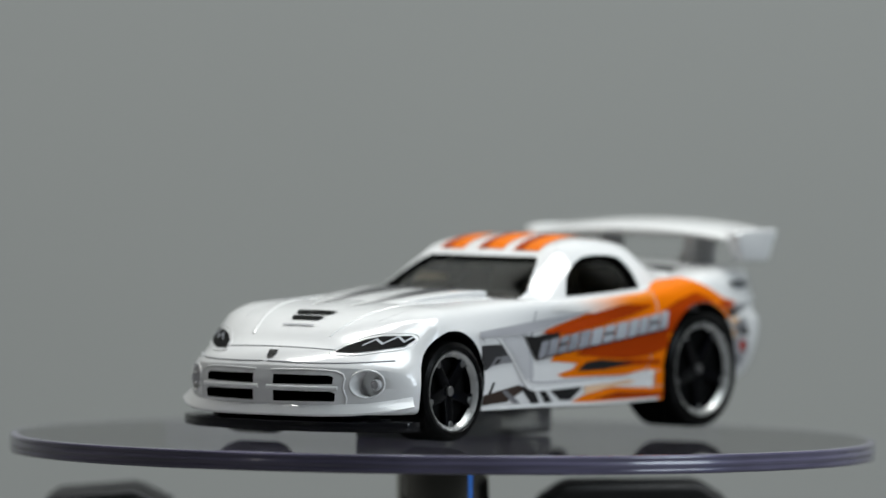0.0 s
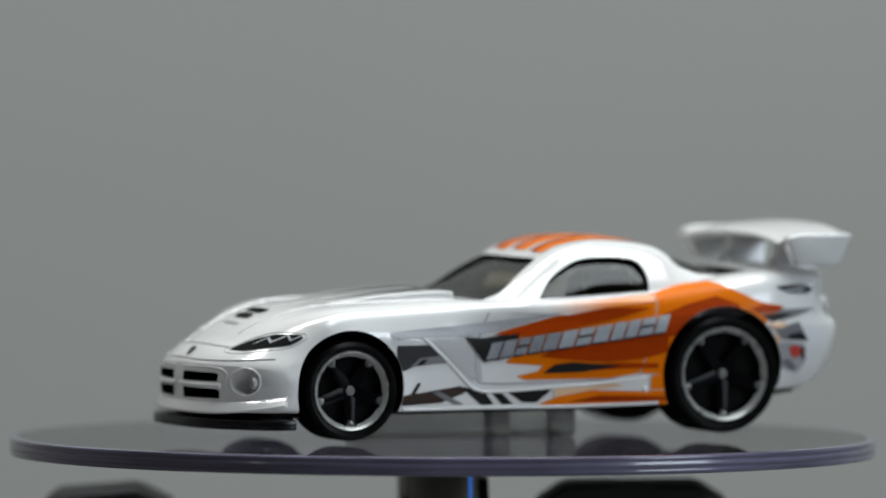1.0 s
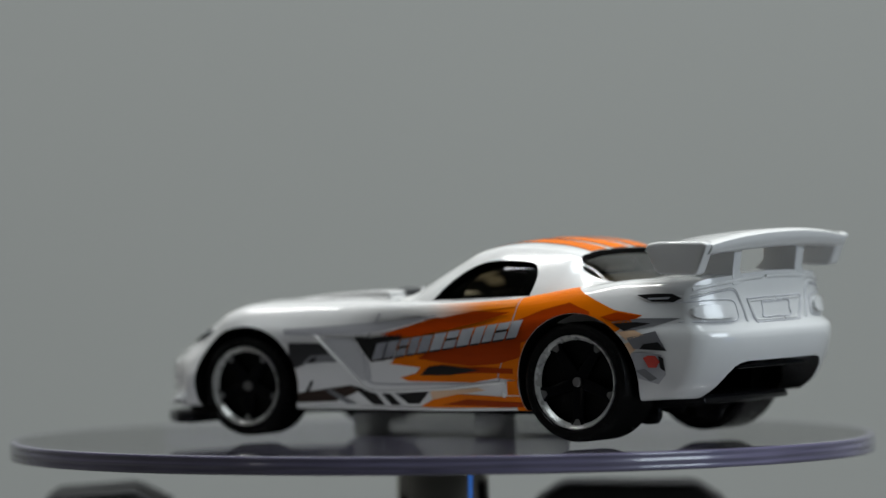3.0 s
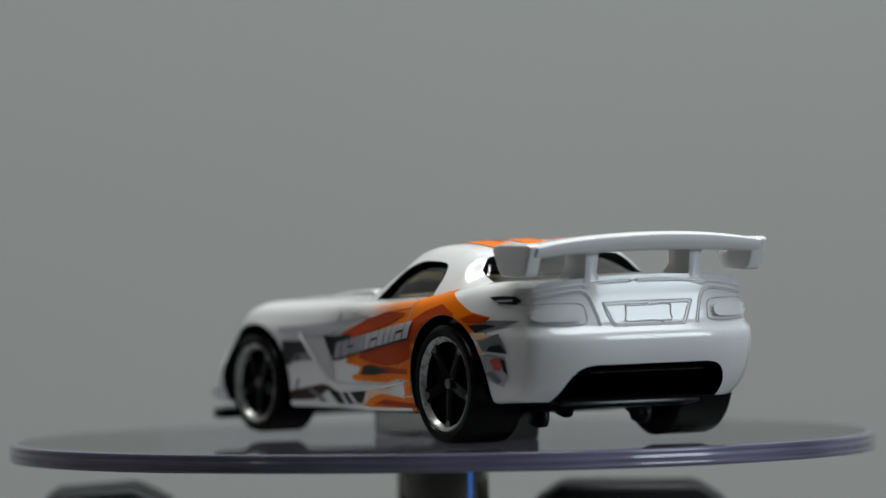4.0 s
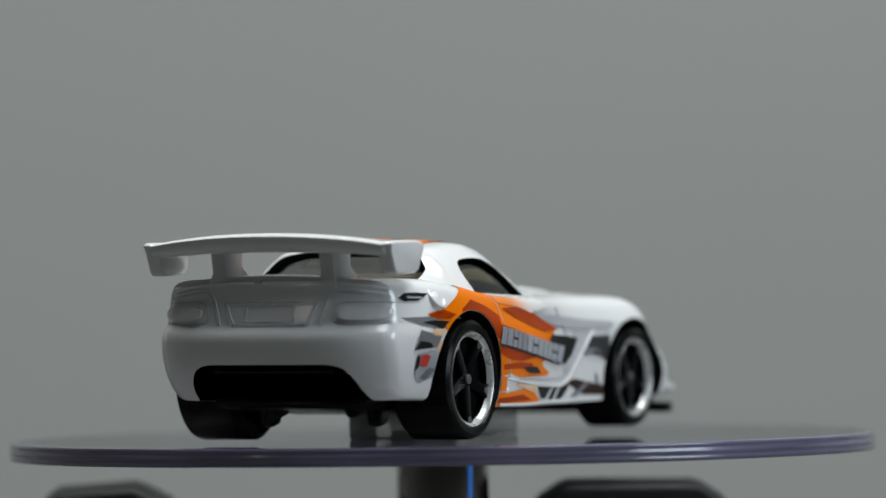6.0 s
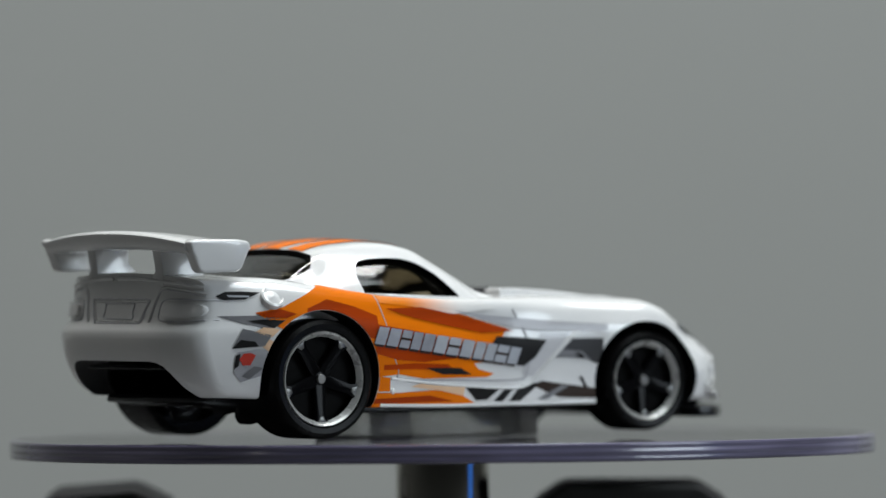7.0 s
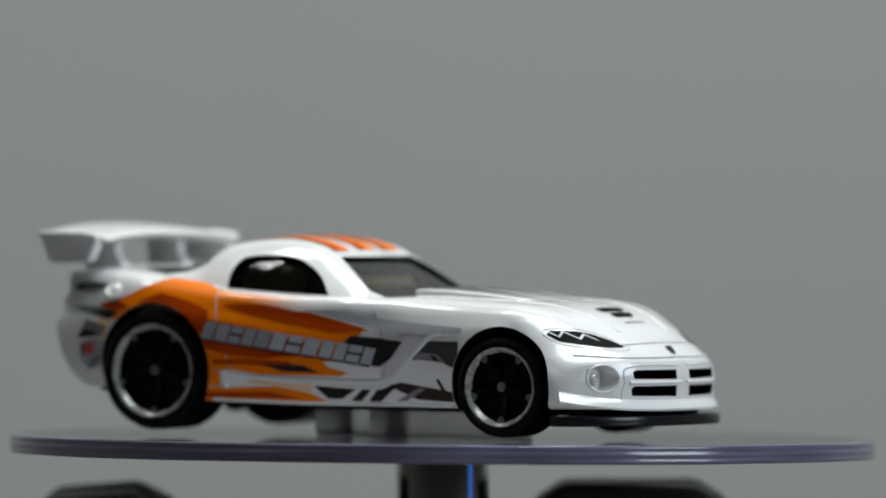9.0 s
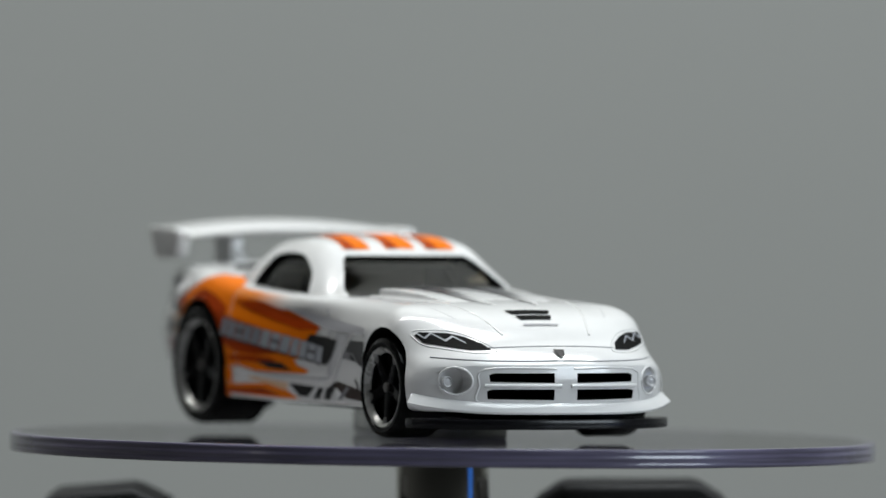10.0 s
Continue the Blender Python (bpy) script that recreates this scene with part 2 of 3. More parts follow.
def make_spindle():
    th = tagged(new("spindle"), "polished steel spindle post that carries the disc", "spindle")
    bm = bmesh.new()
    lathe(bm, [(0.01, -45), (4.86, -45), (4.86, -1.6), (4.7, -1.45), (0.01, -1.45)], 96, "z")
    part("post", bm, STEEL, th)
    bm = bmesh.new()
    lathe(bm, [(0.01, -1.44), (4.3, -1.44), (4.3, -1.0), (0.01, -1.0)], 64, "z")
    part("cap", bm, STEEL, th)
    return th


turntable_disc = make_disc()
spindle = make_spindle()


def make_block(outline, depth, y, label):
    th = tagged(new("black_block"), label, "block", "black blocks under the turntable")
    bm = bmesh.new()
    prism(bm, outline, -depth / 2, depth / 2, "y")
    soften(bm, 0.7, 3)
    part("housing", bm, FOOT, th)
    th.matrix_world = pose(0, y, 0)
    return th


Z0 = DISC_Z * 1000
make_block([(-42.6, 0), (-28.0, 0), (-28.3, Z0 - 6.3), (-32.2, Z0 - 4.35), (-37.0, Z0 - 4.7), (-40.5, Z0 - 4.95), (-42.2, Z0 - 6.1)], 22, 0.010, "matt black plastic foot under the disc, sloping top")
make_block([(9.4, 0), (30.2, 0), (30.0, Z0 - 6.2), (26.8, Z0 - 4.15), (12.7, Z0 - 4.15), (9.7, Z0 - 6.1)], 18, 0.008, "matt black plastic foot under the disc, flat top")


# ---- the toy car ----
car = tagged(new("toy_car"), "white die-cast toy sports coupe with orange racing livery and rear wing", "toy car")

zc = curve([(34.2, 8.4), (33.8, 9.1), (33.05, 9.9), (31.7, 10.55), (29.4, 12.05), (26.5, 13.3), (23.6, 14.0), (20.7, 14.4), (14.8, 14.8), (8.4, 15.1), (5, 14.8), (0, 14.6), (-14, 15.4), (-20, 16.6), (-26, 17.4), (-31, 17.8), (-33, 17.7)])
zb = curve([(34.2, 3.5), (27, 3.4), (14, 3.35), (0, 3.35), (-13, 3.65), (-27, 4.6), (-33, 5.0)])
yw = curve([(34.2, 14.6), (28, 14.8), (20.5, 14.3), (12, 13.5), (5, 13.2), (-5, 14.5), (-13, 15.5), (-20, 15.7), (-27, 15.0), (-30, 14.2), (-33, 13.2)])
zm = curve([(34.2, 6.0), (28, 8.0), (20, 10.3), (10, 9.5), (0, 9.5), (-12, 10.5), (-20, 11.5), (-27, 10.5), (-33, 9.5)])
ys = curve([(34.2, 12.9), (28, 13.2), (20, 12.2), (10, 11.6), (0, 12.6), (-13, 13.6), (-20, 13.6), (-27, 12.9), (-33, 12.0)])
zs = curve([(34.2, 8.0), (33, 9.2), (29.4, 11.55), (26.5, 12.85), (20.7, 13.95), (14.8, 14.1), (8.4, 14.25), (0, 14.4), (-13, 15.1), (-20, 16.1), (-26, 16.75), (-33, 16.7)])
front_z = curve([(3.0, -0.7), (4.5, -0.1), (6.5, 0.0), (8.0, -0.2), (9.5, -0.9)])
tail_z = curve([(4.6, 1.0), (5.3, -0.4), (6.5, -1.9), (8.3, -3.0), (10.0, -3.55), (11.2, -3.7), (11.9, -3.6), (12.3, -3.1), (12.7, -2.55), (13.6, -2.4), (15.5, -2.0), (16.6, -1.9), (17.7, -1.6)])


def step(a, b, x):
    t = min(max((x - a) / (b - a), 0.0), 1.0)
    return t * t * (3 - 2 * t)


def along(s, y, z):
    """Where the point (y, z) of the section s lies along the car: nose and tail are bowed."""
    nose = -5.9 * abs(y / 14.0) ** 3.0 + front_z(z)
    tail = 3.2 * abs(y / 13.6) ** 4.0 + tail_z(z)
    return s + step(18, 34.2, s) * nose + step(-21, -33, s) * tail


def section(s):
    w, b, m, t = yw(s), zb(s), zm(s), zs(s)
    half = [(w - 1.3, b), (w - 0.6, b + 0.35), (w - 0.25, b + 0.4 * (m - b)), (w, m), (w - 0.35, m + 0.5 * (t - m)), (ys(s), t),
            (ys(s) * 0.62, t + 0.72 * (zc(s) - t)), (ys(s) * 0.3, zc(s) - 0.06), (0.0, zc(s))]
    return [(p[0], p[1]) for p in spline(half, 7)]


def body_shell():
    bm = bmesh.new()
    ss = [34.2 - 67.2 * k / 110 for k in range(111)]
    rings = []
    for s in ss:
        h = section(s)
        ring = [(y, z) for y, z in h] + [(-y, z) for y, z in h[-2::-1]]
        rings.append([bm.verts.new((along(s, y, z), y, z)) for y, z in ring])
    n = len(rings[0])
    for A, B in zip(rings, rings[1:]):
        for i in range(n - 1):
            bm.faces.new((A[i], A[i + 1], B[i + 1], B[i]))
        bm.faces.new((A[n - 1], A[0], B[0], B[n - 1]))
    for s, ring in ((ss[0], rings[0]), (ss[-1], rings[-1])):
        cols, prev = 24, None
        for k in range(n // 2 + 1):
            a, b = ring[k], ring[n - 1 - k]
            if a is b:
                row = [a] * (cols + 1)
            else:
                row = [a]
                for c in range(1, cols):
                    f = c / cols
                    y, z = a.co.y * (1 - f) + b.co.y * f, a.co.z * (1 - f) + b.co.z * f
                    row.append(bm.verts.new((along(s, y, z), y, z)))
                row.append(b)
            if prev:
                for c in range(cols):
                    q = []
                    for v in (prev[c], prev[c + 1], row[c + 1], row[c]):
                        if v not in q:
                            q.append(v)
                    if len(q) > 2:
                        bm.faces.new(q)
            prev = row
    return bm


def drum(x, z, r, lo, hi):
    bm = bmesh.new()
    prism(bm, [(x + r * math.cos(a * math.pi / 32), z + r * math.sin(a * math.pi / 32)) for a in range(64)], lo, hi, "y")
    return bm


def block_of(outline, lo, hi, axis):
    bm = bmesh.new()
    prism(bm, outline, lo, hi, axis)
    return bm


FRONT, REAR = (20.6, 5.68), (-20.65, 6.74)
# DARK cutters leave near-black faces: the openings' shade is put into the colour
cutters = []
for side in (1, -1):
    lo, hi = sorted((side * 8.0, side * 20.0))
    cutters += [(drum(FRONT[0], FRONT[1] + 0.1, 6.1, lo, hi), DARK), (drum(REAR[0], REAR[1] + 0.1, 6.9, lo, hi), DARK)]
    for z0, z1, yo in ((6.5, 7.5, 8.1), (4.75, 5.85, 8.3)):
        cutters.append((block_of([(side * 1.3, z0), (side * yo, z0 + 0.1), (side * (yo + 0.1), z1 - 0.2), (side * (yo - 0.4), z1), (side * 1.3, z1)], 28.5, 40, "x"), DARK))
for side in (1, -1):
    cutters.append((block_of([(side * 11.1 + 1.35 * math.cos(a * math.pi / 20), 6.65 + 1.35 * math.sin(a * math.pi / 20)) for a in range(40)], 30.1, 40, "x"), WHITE))
cutters.append((block_of([(-10.31, 2.6), (10.31, 2.6), (9.83, 5.0), (9.37, 6.7), (8.93, 7.6), (8.37, 8.23), (7.63, 8.57), (6.57, 8.73), (-6.57, 8.73), (-7.63, 8.57), (-8.37, 8.23), (-8.93, 7.6), (-9.37, 6.7), (-9.83, 5.0)], -40.3, -30.1, "x"), DARK, True))

cockpit = bmesh.new()
prism(cockpit, [(4.5, -9.6), (4.5, 9.6), (-15, 11.2), (-19, 11.2), (-26, 8.8), (-26, -8.8), (-19, -11.2), (-15, -11.2)], 9.5, 25, "z")
cutters.append((cockpit, DARK))
skin = body_shell()
bmesh.ops.recalc_face_normals(skin, faces=skin.faces)
skin.normal_update()
skin_tree = BVHTree.FromBMesh(skin)
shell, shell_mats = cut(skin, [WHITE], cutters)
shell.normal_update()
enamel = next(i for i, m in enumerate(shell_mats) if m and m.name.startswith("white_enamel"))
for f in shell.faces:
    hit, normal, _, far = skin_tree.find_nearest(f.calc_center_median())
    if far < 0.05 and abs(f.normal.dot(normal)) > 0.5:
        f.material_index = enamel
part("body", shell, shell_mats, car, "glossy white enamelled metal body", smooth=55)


# cabin: a metal hood with openings over a smoked plastic shell
roof_z = curve([(6.6, 14.3), (2.96, 16.05), (0, 17.5), (-3.3, 19.05), (-5.3, 20.05), (-7.7, 20.6), (-10.0, 20.8), (-13.5, 20.55), (-16.8, 19.9), (-20.6, 18.6), (-24.2, 17.55), (-27.5, 16.4)])
roof_y = curve([(6.6, 11.3), (3, 10.7), (0, 9.6), (-3.5, 8.6), (-8, 8.5), (-14, 8.6), (-18, 9.0), (-24, 9.9), (-27.5, 9.2)])
edge_z = curve([(6.6, 13.9), (2.5, 14.7), (0, 16.5), (-2.7, 18.4), (-5.3, 19.65), (-8.8, 20.15), (-13.5, 19.9), (-15.9, 19.4), (-17.7, 18.2), (-19.2, 17.4), (-21, 16.85), (-24, 16.6), (-27.5, 16.2)])
base_y = curve([(6.6, 11.6), (2, 12.0), (-4, 12.3), (-13, 12.5), (-20, 12.4), (-24, 12.2), (-27.5, 11.0)])


def cabin_section(s, inset):
    base = 12.6 - inset
    top, edge, ry, by = roof_z(s) - inset, edge_z(s) - inset, roof_y(s) - inset, base_y(s) - inset
    half = [(by + 0.25, base), (by, base + 0.35 * (edge - base)), (by * 0.42 + ry * 0.58 + 0.25, base + 0.74 * (edge - base)), (ry + 0.15, edge - 0.25), (ry * 0.86, edge * 0.55 + top * 0.45), (ry * 0.5, top - 0.12), (0.0, top)]
    return [(p[0], p[1]) for p in spline(half, 4)]


def cabin_shell(inset, front, rear):
    bm = bmesh.new()
    rings = []
    for k in range(61):
        s = front + (rear - front) * k / 60
        h = cabin_section(s, inset)
        ring = list(h) + [(-y, z) for y, z in h[-2::-1]]
        rings.append([bm.verts.new((s, y, z)) for y, z in ring])
    n = len(rings[0])
    for A, B in zip(rings, rings[1:]):
        for i in range(n - 1):
            bm.faces.new((A[i], A[i + 1], B[i + 1], B[i]))
        bm.faces.new((A[n - 1], A[0], B[0], B[n - 1]))
    bm.faces.new(rings[0])
    bm.faces.new(rings[-1][::-1])
    return bm


side_window = [(p[0], p[1]) for p in spline([(-1.3, 14.75), (-3.05, 16.75), (-5.35, 18.2), (-7.7, 18.8), (-11.2, 18.8), (-12.9, 18.4), (-13.6, 17.05), (-13.4, 15.35)], 5)]
hollow = cabin_shell(0.7, 7.5, -28.5)
screen = block_of([(-10.1, 14.2), (10.1, 14.2), (9.8, 14.9), (8.7, 16.6), (7.6, 18.2), (6.9, 18.7), (-6.9, 18.7), (-7.6, 18.2), (-8.7, 16.6), (-9.8, 14.9)], -4.2, 12, "x")
rear_glass = block_of([(-16.9, 7.8), (-17.8, 9.0), (-25.4, 9.9), (-26.6, 8.8), (-26.6, -8.8), (-25.4, -9.9), (-17.8, -9.0), (-16.9, -7.8)], 15.5, 25, "z")
hood_skin = cabin_shell(0.0, 6.6, -27.5)
bmesh.ops.recalc_face_normals(hood_skin, faces=hood_skin.faces)
hood_skin.normal_update()
hood_tree = BVHTree.FromBMesh(hood_skin)
hood_shape, hood_mats = cut(hood_skin, [WHITE], [(hollow, DARK), (block_of(side_window, -20, 20, "y"), DARK), (screen, DARK), (rear_glass, DARK)])
part("cabin", hood_shape, hood_mats, car, "white roof and pillars")
part("window_shell", cabin_shell(0.4, 6.4, -27.4), TINT, car, "smoked brown clear plastic windows")
for side in (1, -1):
    bm = bmesh.new()
    prism(bm, [(-4.5, 9.6), (-4.5, 11.2), (-6.4, 11.2), (-8.4, 14.2), (-9.2, 14.6), (-11.6, 14.4), (-12.0, 9.6)], side * 2.0, side * 7.6, "y")
    soften(bm, 0.4, 2)
    part("seat", bm, SEAT, car, "grey-brown moulded seat")
bm = bmesh.new()
prism(bm, [(-3.2, 17.6), (-6.0, 18.9), (-13.0, 19.3), (-15.0, 18.4), (-14.6, 17.4), (-12.0, 17.5)], -6.2, 6.2, "y")
soften(bm, 0.3, 2)
part("headliner", bm, INNER, car, "dark inner roof")
bm = bmesh.new()
prism(bm, [(-15.2, 9.6), (-15.2, 16.6), (-15.6, 17.1), (-16.1, 17.1), (-16.4, 16.6), (-16.4, 9.6)], -8.6, 8.6, "y")
soften(bm, 0.15, 2)
part("bulkhead", bm, INNER, car, "dark brown panel behind the seats")
bm = bmesh.new()
prism(bm, [(4.2, 9.6), (4.2, 13.4), (2.6, 14.0), (0.2, 13.6), (-0.6, 12.8), (-0.6, 9.6)], -9.0, 9.0, "y")
soften(bm, 0.3, 2)
part("dashboard", bm, INNER, car, "dark brown dashboard")


def crossing(outline, mid, a):
    """How far the outline lies from mid at the angle a."""
    d = Vector((math.cos(a), math.sin(a)))
    best = 0.0
    for p, q in zip(outline, outline[1:] + outline[:1]):
        e, f = Vector(q) - Vector(p), Vector(p) - Vector(mid)
        det = e.x * d.y - e.y * d.x
        if abs(det) < 1e-9:
            continue
        r = (e.x * f.y - e.y * f.x) / det
        u = (d.x * f.y - d.y * f.x) / det
        if r > best and -1e-6 <= u <= 1 + 1e-6:
            best = r
    return best


def window_trim(side):
    """The black inner border of a side window, behind the glass."""
    mid, bm, rings = (-8.6, 16.4), bmesh.new(), []
    clear = [(-4.1, 14.3), (-5.0, 16.7), (-6.0, 17.4), (-7.4, 17.75), (-11.6, 17.75), (-12.1, 17.4), (-12.2, 14.3)]
    for k in range(56):
        a = 2 * math.pi * k / 56
        ring = []
        for r, deep in ((crossing(side_window, mid, a) * 1.1 + 0.2, 0.75), (crossing(clear, mid, a), 0.75), (crossing(clear, mid, a), 1.1)):
            x, z = mid[0] + r * math.cos(a), mid[1] + r * math.sin(a)
            hit, _, _, _ = hood_tree.ray_cast(Vector((x, side * 40, z)), Vector((0, -side, 0)))
            y = abs(hit.y) if hit is not None else 11.0
            ring.append(bm.verts.new((x, side * (y - deep), z)))
        rings.append(ring)
    for A, B in zip(rings, rings[1:] + rings[:1]):
        for i in range(2):
            bm.faces.new((A[i], A[i + 1], B[i + 1], B[i]))
    part("window_trim", bm, BLACK, car, "black inner window border")


window_trim(1)
window_trim(-1)


# wheels
def make_wheel(x, side, r, width, outer, ring):
    y = side * outer
    def flip(bm):
        for v in bm.verts:
            v.co.y = v.co.y * side
        bmesh.ops.translate(bm, vec=(x[0], y, x[1]), verts=bm.verts)
        return bm
    bm = bmesh.new()
    lathe(bm, [(ring + 0.12, -0.25), (ring + 0.3, 0.0), (r - 0.55, 0.05), (r - 0.15, -0.2), (r, -0.7), (r, -width + 0.5), (r - 0.5, -width), (ring, -width)], 72)
    tyre = part("wheel", flip(bm), TYRE, car, "black plastic tyre on a black five-spoke rim")
    bm = bmesh.new()
    lathe(bm, [(ring - 0.24, -0.32), (ring - 0.18, -0.24), (ring - 0.12, -0.16), (ring + 0.06, -0.04), (ring + 0.14, -0.2), (ring + 0.14, -0.6), (ring - 0.45, -0.62)], 72)
    part("rim_ring", flip(bm), CHROME, tyre, "bright chrome rim edge")
    bm = bmesh.new()
    lathe(bm, [(0.01, -1.5), (ring - 0.2, -1.5), (ring - 0.2, -1.7), (0.01, -1.7)], 48)
    part("rim_dish", flip(bm), DARK, tyre)
    bm = bmesh.new()
    lathe(bm, [(ring - 0.16, -0.35), (ring - 0.16, -1.5), (ring - 0.3, -1.5), (ring - 0.26, -0.5)], 64)
    part("rim_barrel", flip(bm), RIM, tyre)
    for k in range(5):
        bm = bmesh.new()
        a = math.pi / 2 + k * 2 * math.pi / 5
        prism(bm, [(0.5, -0.7), (ring - 1.1, -0.55), (ring - 0.1, -0.95), (ring - 0.1, 0.95), (ring - 1.1, 0.55), (0.5, 0.7)], -1.45, -0.75, "y")
        for v in bm.verts:
            q = math.hypot(v.co.x, v.co.z)
            v.co.y += 0.35 * (q / ring) ** 2
        soften(bm, 0.14, 2)
        bmesh.ops.rotate(bm, cent=(0, 0, 0), matrix=Matrix.Rotation(a, 3, "Y"), verts=bm.verts)
        part("spoke", flip(bm), RIM, tyre)
        bm = bmesh.new()
        prism(bm, [(ring - 0.95, -0.2), (ring - 0.7, -0.34), (ring - 0.25, -0.7), (ring - 0.25, 0.7), (ring - 0.7, 0.34), (ring - 0.95, 0.2)], -0.78, -0.44, "y")
        soften(bm, 0.1, 2)
        bmesh.ops.rotate(bm, cent=(0, 0, 0), matrix=Matrix.Rotation(a, 3, "Y"), verts=bm.verts)
        part("spoke_tip", flip(bm), TIP, tyre, "bright chrome spoke end")
    bm = bmesh.new()
    lathe(bm, [(0.01, -1.5), (1.15, -1.5), (1.05, -0.85), (0.62, -0.72), (0.01, -0.7)], 32)
    part("hub", flip(bm), RIM, tyre)
    bm = bmesh.new()
    lathe(bm, [(0.01, -0.75), (0.5, -0.75), (0.5, -0.5), (0.44, -0.45), (0.01, -0.44)], 24)
    part("axle_end", flip(bm), HUB, tyre, "bare metal axle end")


for side in (1, -1):
    make_wheel(FRONT, side, 5.18, 5.4, 14.3, 4.0)
    make_wheel(REAR, side, 6.14, 6.6, 15.6, 4.75)

# rear wing
def wing_plate(side):
    bm = bmesh.new()
    o = [(-35.9, 20.9), (-35.2, 21.15), (-30, 21.1), (-28.7, 20.9), (-28.4, 20.4), (-29.4, 18.2), (-29.9, 17.8), (-34.1, 17.7), (-34.6, 18.0), (-35.4, 20.0)]
    prism(bm, o, side * 12.4, side * 14.05, "y")
    for v in bm.verts:
        if v.co.z > 20.2 and abs(v.co.y) > 13.4:
            v.co.y += side * 0.15
    soften(bm, 0.35, 3)
    return bm


bm = bmesh.new()
prof = [(-36.6, -0.25), (-36.3, 0.0), (-35.4, 0.08), (-33, -0.05), (-30.5, -0.35), (-28.9, -0.75), (-28.5, -1.05), (-28.9, -1.4), (-31, -1.75), (-33.6, -1.95), (-35.6, -1.85), (-36.3, -1.4), (-36.6, -0.8)]
rings = []
for k in range(33):
    y = -13.2 + 26.4 * k / 32
    q = abs(y / 13.2)
    drop = 21.95 - 1.0 * q ** 2.2
    rings.append([bm.verts.new((x + 0.7 * q ** 2, y, drop + z * (1 - 0.25 * q ** 2))) for x, z in prof])
for A, B in zip(rings, rings[1:]):
    for i in range(len(prof)):
        bm.faces.new((A[i], A[(i + 1) % len(prof)], B[(i + 1) % len(prof)], B[i]))
bm.faces.new(rings[0]), bm.faces.new(rings[-1][::-1])
wing = part("wing_blade", bm, WHITE, car, "white arched wing blade")
for side in (1, -1):
    part("end_plate", wing_plate(side), WHITE, wing)
    bm = bmesh.new()
    prism(bm, [(-34.9, 16.4), (-34.5, 18.0), (-34.9, 20.4), (-30.6, 20.4), (-30.6, 18.6), (-28.6, 16.6)], side * 5.3, side * 7.0, "y")
    for v in bm.verts:
        if v.co.z < 17:
            v.co.y += 0.5 * (1 if abs(v.co.y) > 6 else -1) * side
    soften(bm, 0.35, 2)
    part("wing_pillar", bm, WHITE, wing)

# splitter and chassis
bm = bmesh.new()
arc = [(34.9 - 6.2 * abs(y / 14.7) ** 3.0, y) for y in [14.7 - 29.4 * k / 28 for k in range(29)]]
prism(bm, [(26.8, 14.7)] + arc + [(26.8, -14.7)], 1.75, 2.8, "z")
soften(bm, 0.22, 2)
part("splitter", bm, BLACK, car, "black plastic front splitter")
bm = bmesh.new()
prism(bm, [(31.5, 2.8), (31.5, 3.8), (-30, 5.2), (-31.6, 5.2), (-31.9, 4.4), (-29, 4.0), (-13.5, 2.95), (14, 2.8), (26, 2.7)], -8.3, 8.3, "y")
soften(bm, 0.3, 2)
chassis = part("chassis", bm, BLACK, car, "black plastic base plate and rear diffuser")
for y, x, z0, r in ((6.1, -23.6, 2.0, 0.45), (-6.1, -23.6, 2.0, 0.45), (4.1, -25.4, 3.0, 0.3), (-4.3, -25.4, 3.0, 0.3)):
    bm = bmesh.new()
    prism(bm, [(x - 1.6, z0 + 0.8), (x - 1.2, z0 + 0.1), (x, z0), (x + 1.4, z0 + 0.3), (x + 2.6, 4.6), (x - 1.6, 4.9)], y - r, y + r, "y")
    soften(bm, 0.25, 2)
    part("diffuser_fin", bm, BLACK, chassis)
bm = bmesh.new()
prism(bm, [(-30.4, 8.6), (-34.6, 8.2), (-35.0, 7.9), (-30.4, 7.6)], -6.9, 6.9, "y")
soften(bm, 0.12, 1)
part("diffuser_ledge", bm, BLACK, chassis)

# the clear block under the car
riser = tagged(new("riser_block"), "clear grey acrylic riser block under the car, on the disc", "block")
bm = bmesh.new()
prism(bm, [(-1.5, -3.6), (14.2, -3.6), (14.2, 3.6), (-1.5, 3.6)], 0.05, 2.75, "z")
soften(bm, 0.25, 2)
part("long_bar", bm, BLOCK, riser)
bm = bmesh.new()
prism(bm, [(-8.4, -3.2), (-1.55, -3.2), (-1.55, 5.0), (-8.4, 5.0)], 0.05, 2.8, "z")
soften(bm, 0.45, 3)
part("pale_bar", bm, PALE, riser, "frosted clear acrylic bar")


# ---- livery and fittings, laid on the car's skin ----
bm = bmesh.new()
prism(bm, [(6.6, 14.0), (6.6, 15.4), (7.6, 15.5), (9.2, 15.45), (14.0, 15.1), (19.5, 14.45), (19.5, 14.0)], -7.3, 7.3, "y")
for v in bm.verts:
    v.co.y *= 1.06 - 0.02 * (v.co.x - 6.6)
soften(bm, 0.35, 4, 20)
bmesh.ops.recalc_face_normals(bm, faces=bm.faces)
bm.normal_update()
scoop_tree = BVHTree.FromBMesh(bm)
part("bonnet_scoop", bm, WHITE, car, "raised white bonnet scoop")


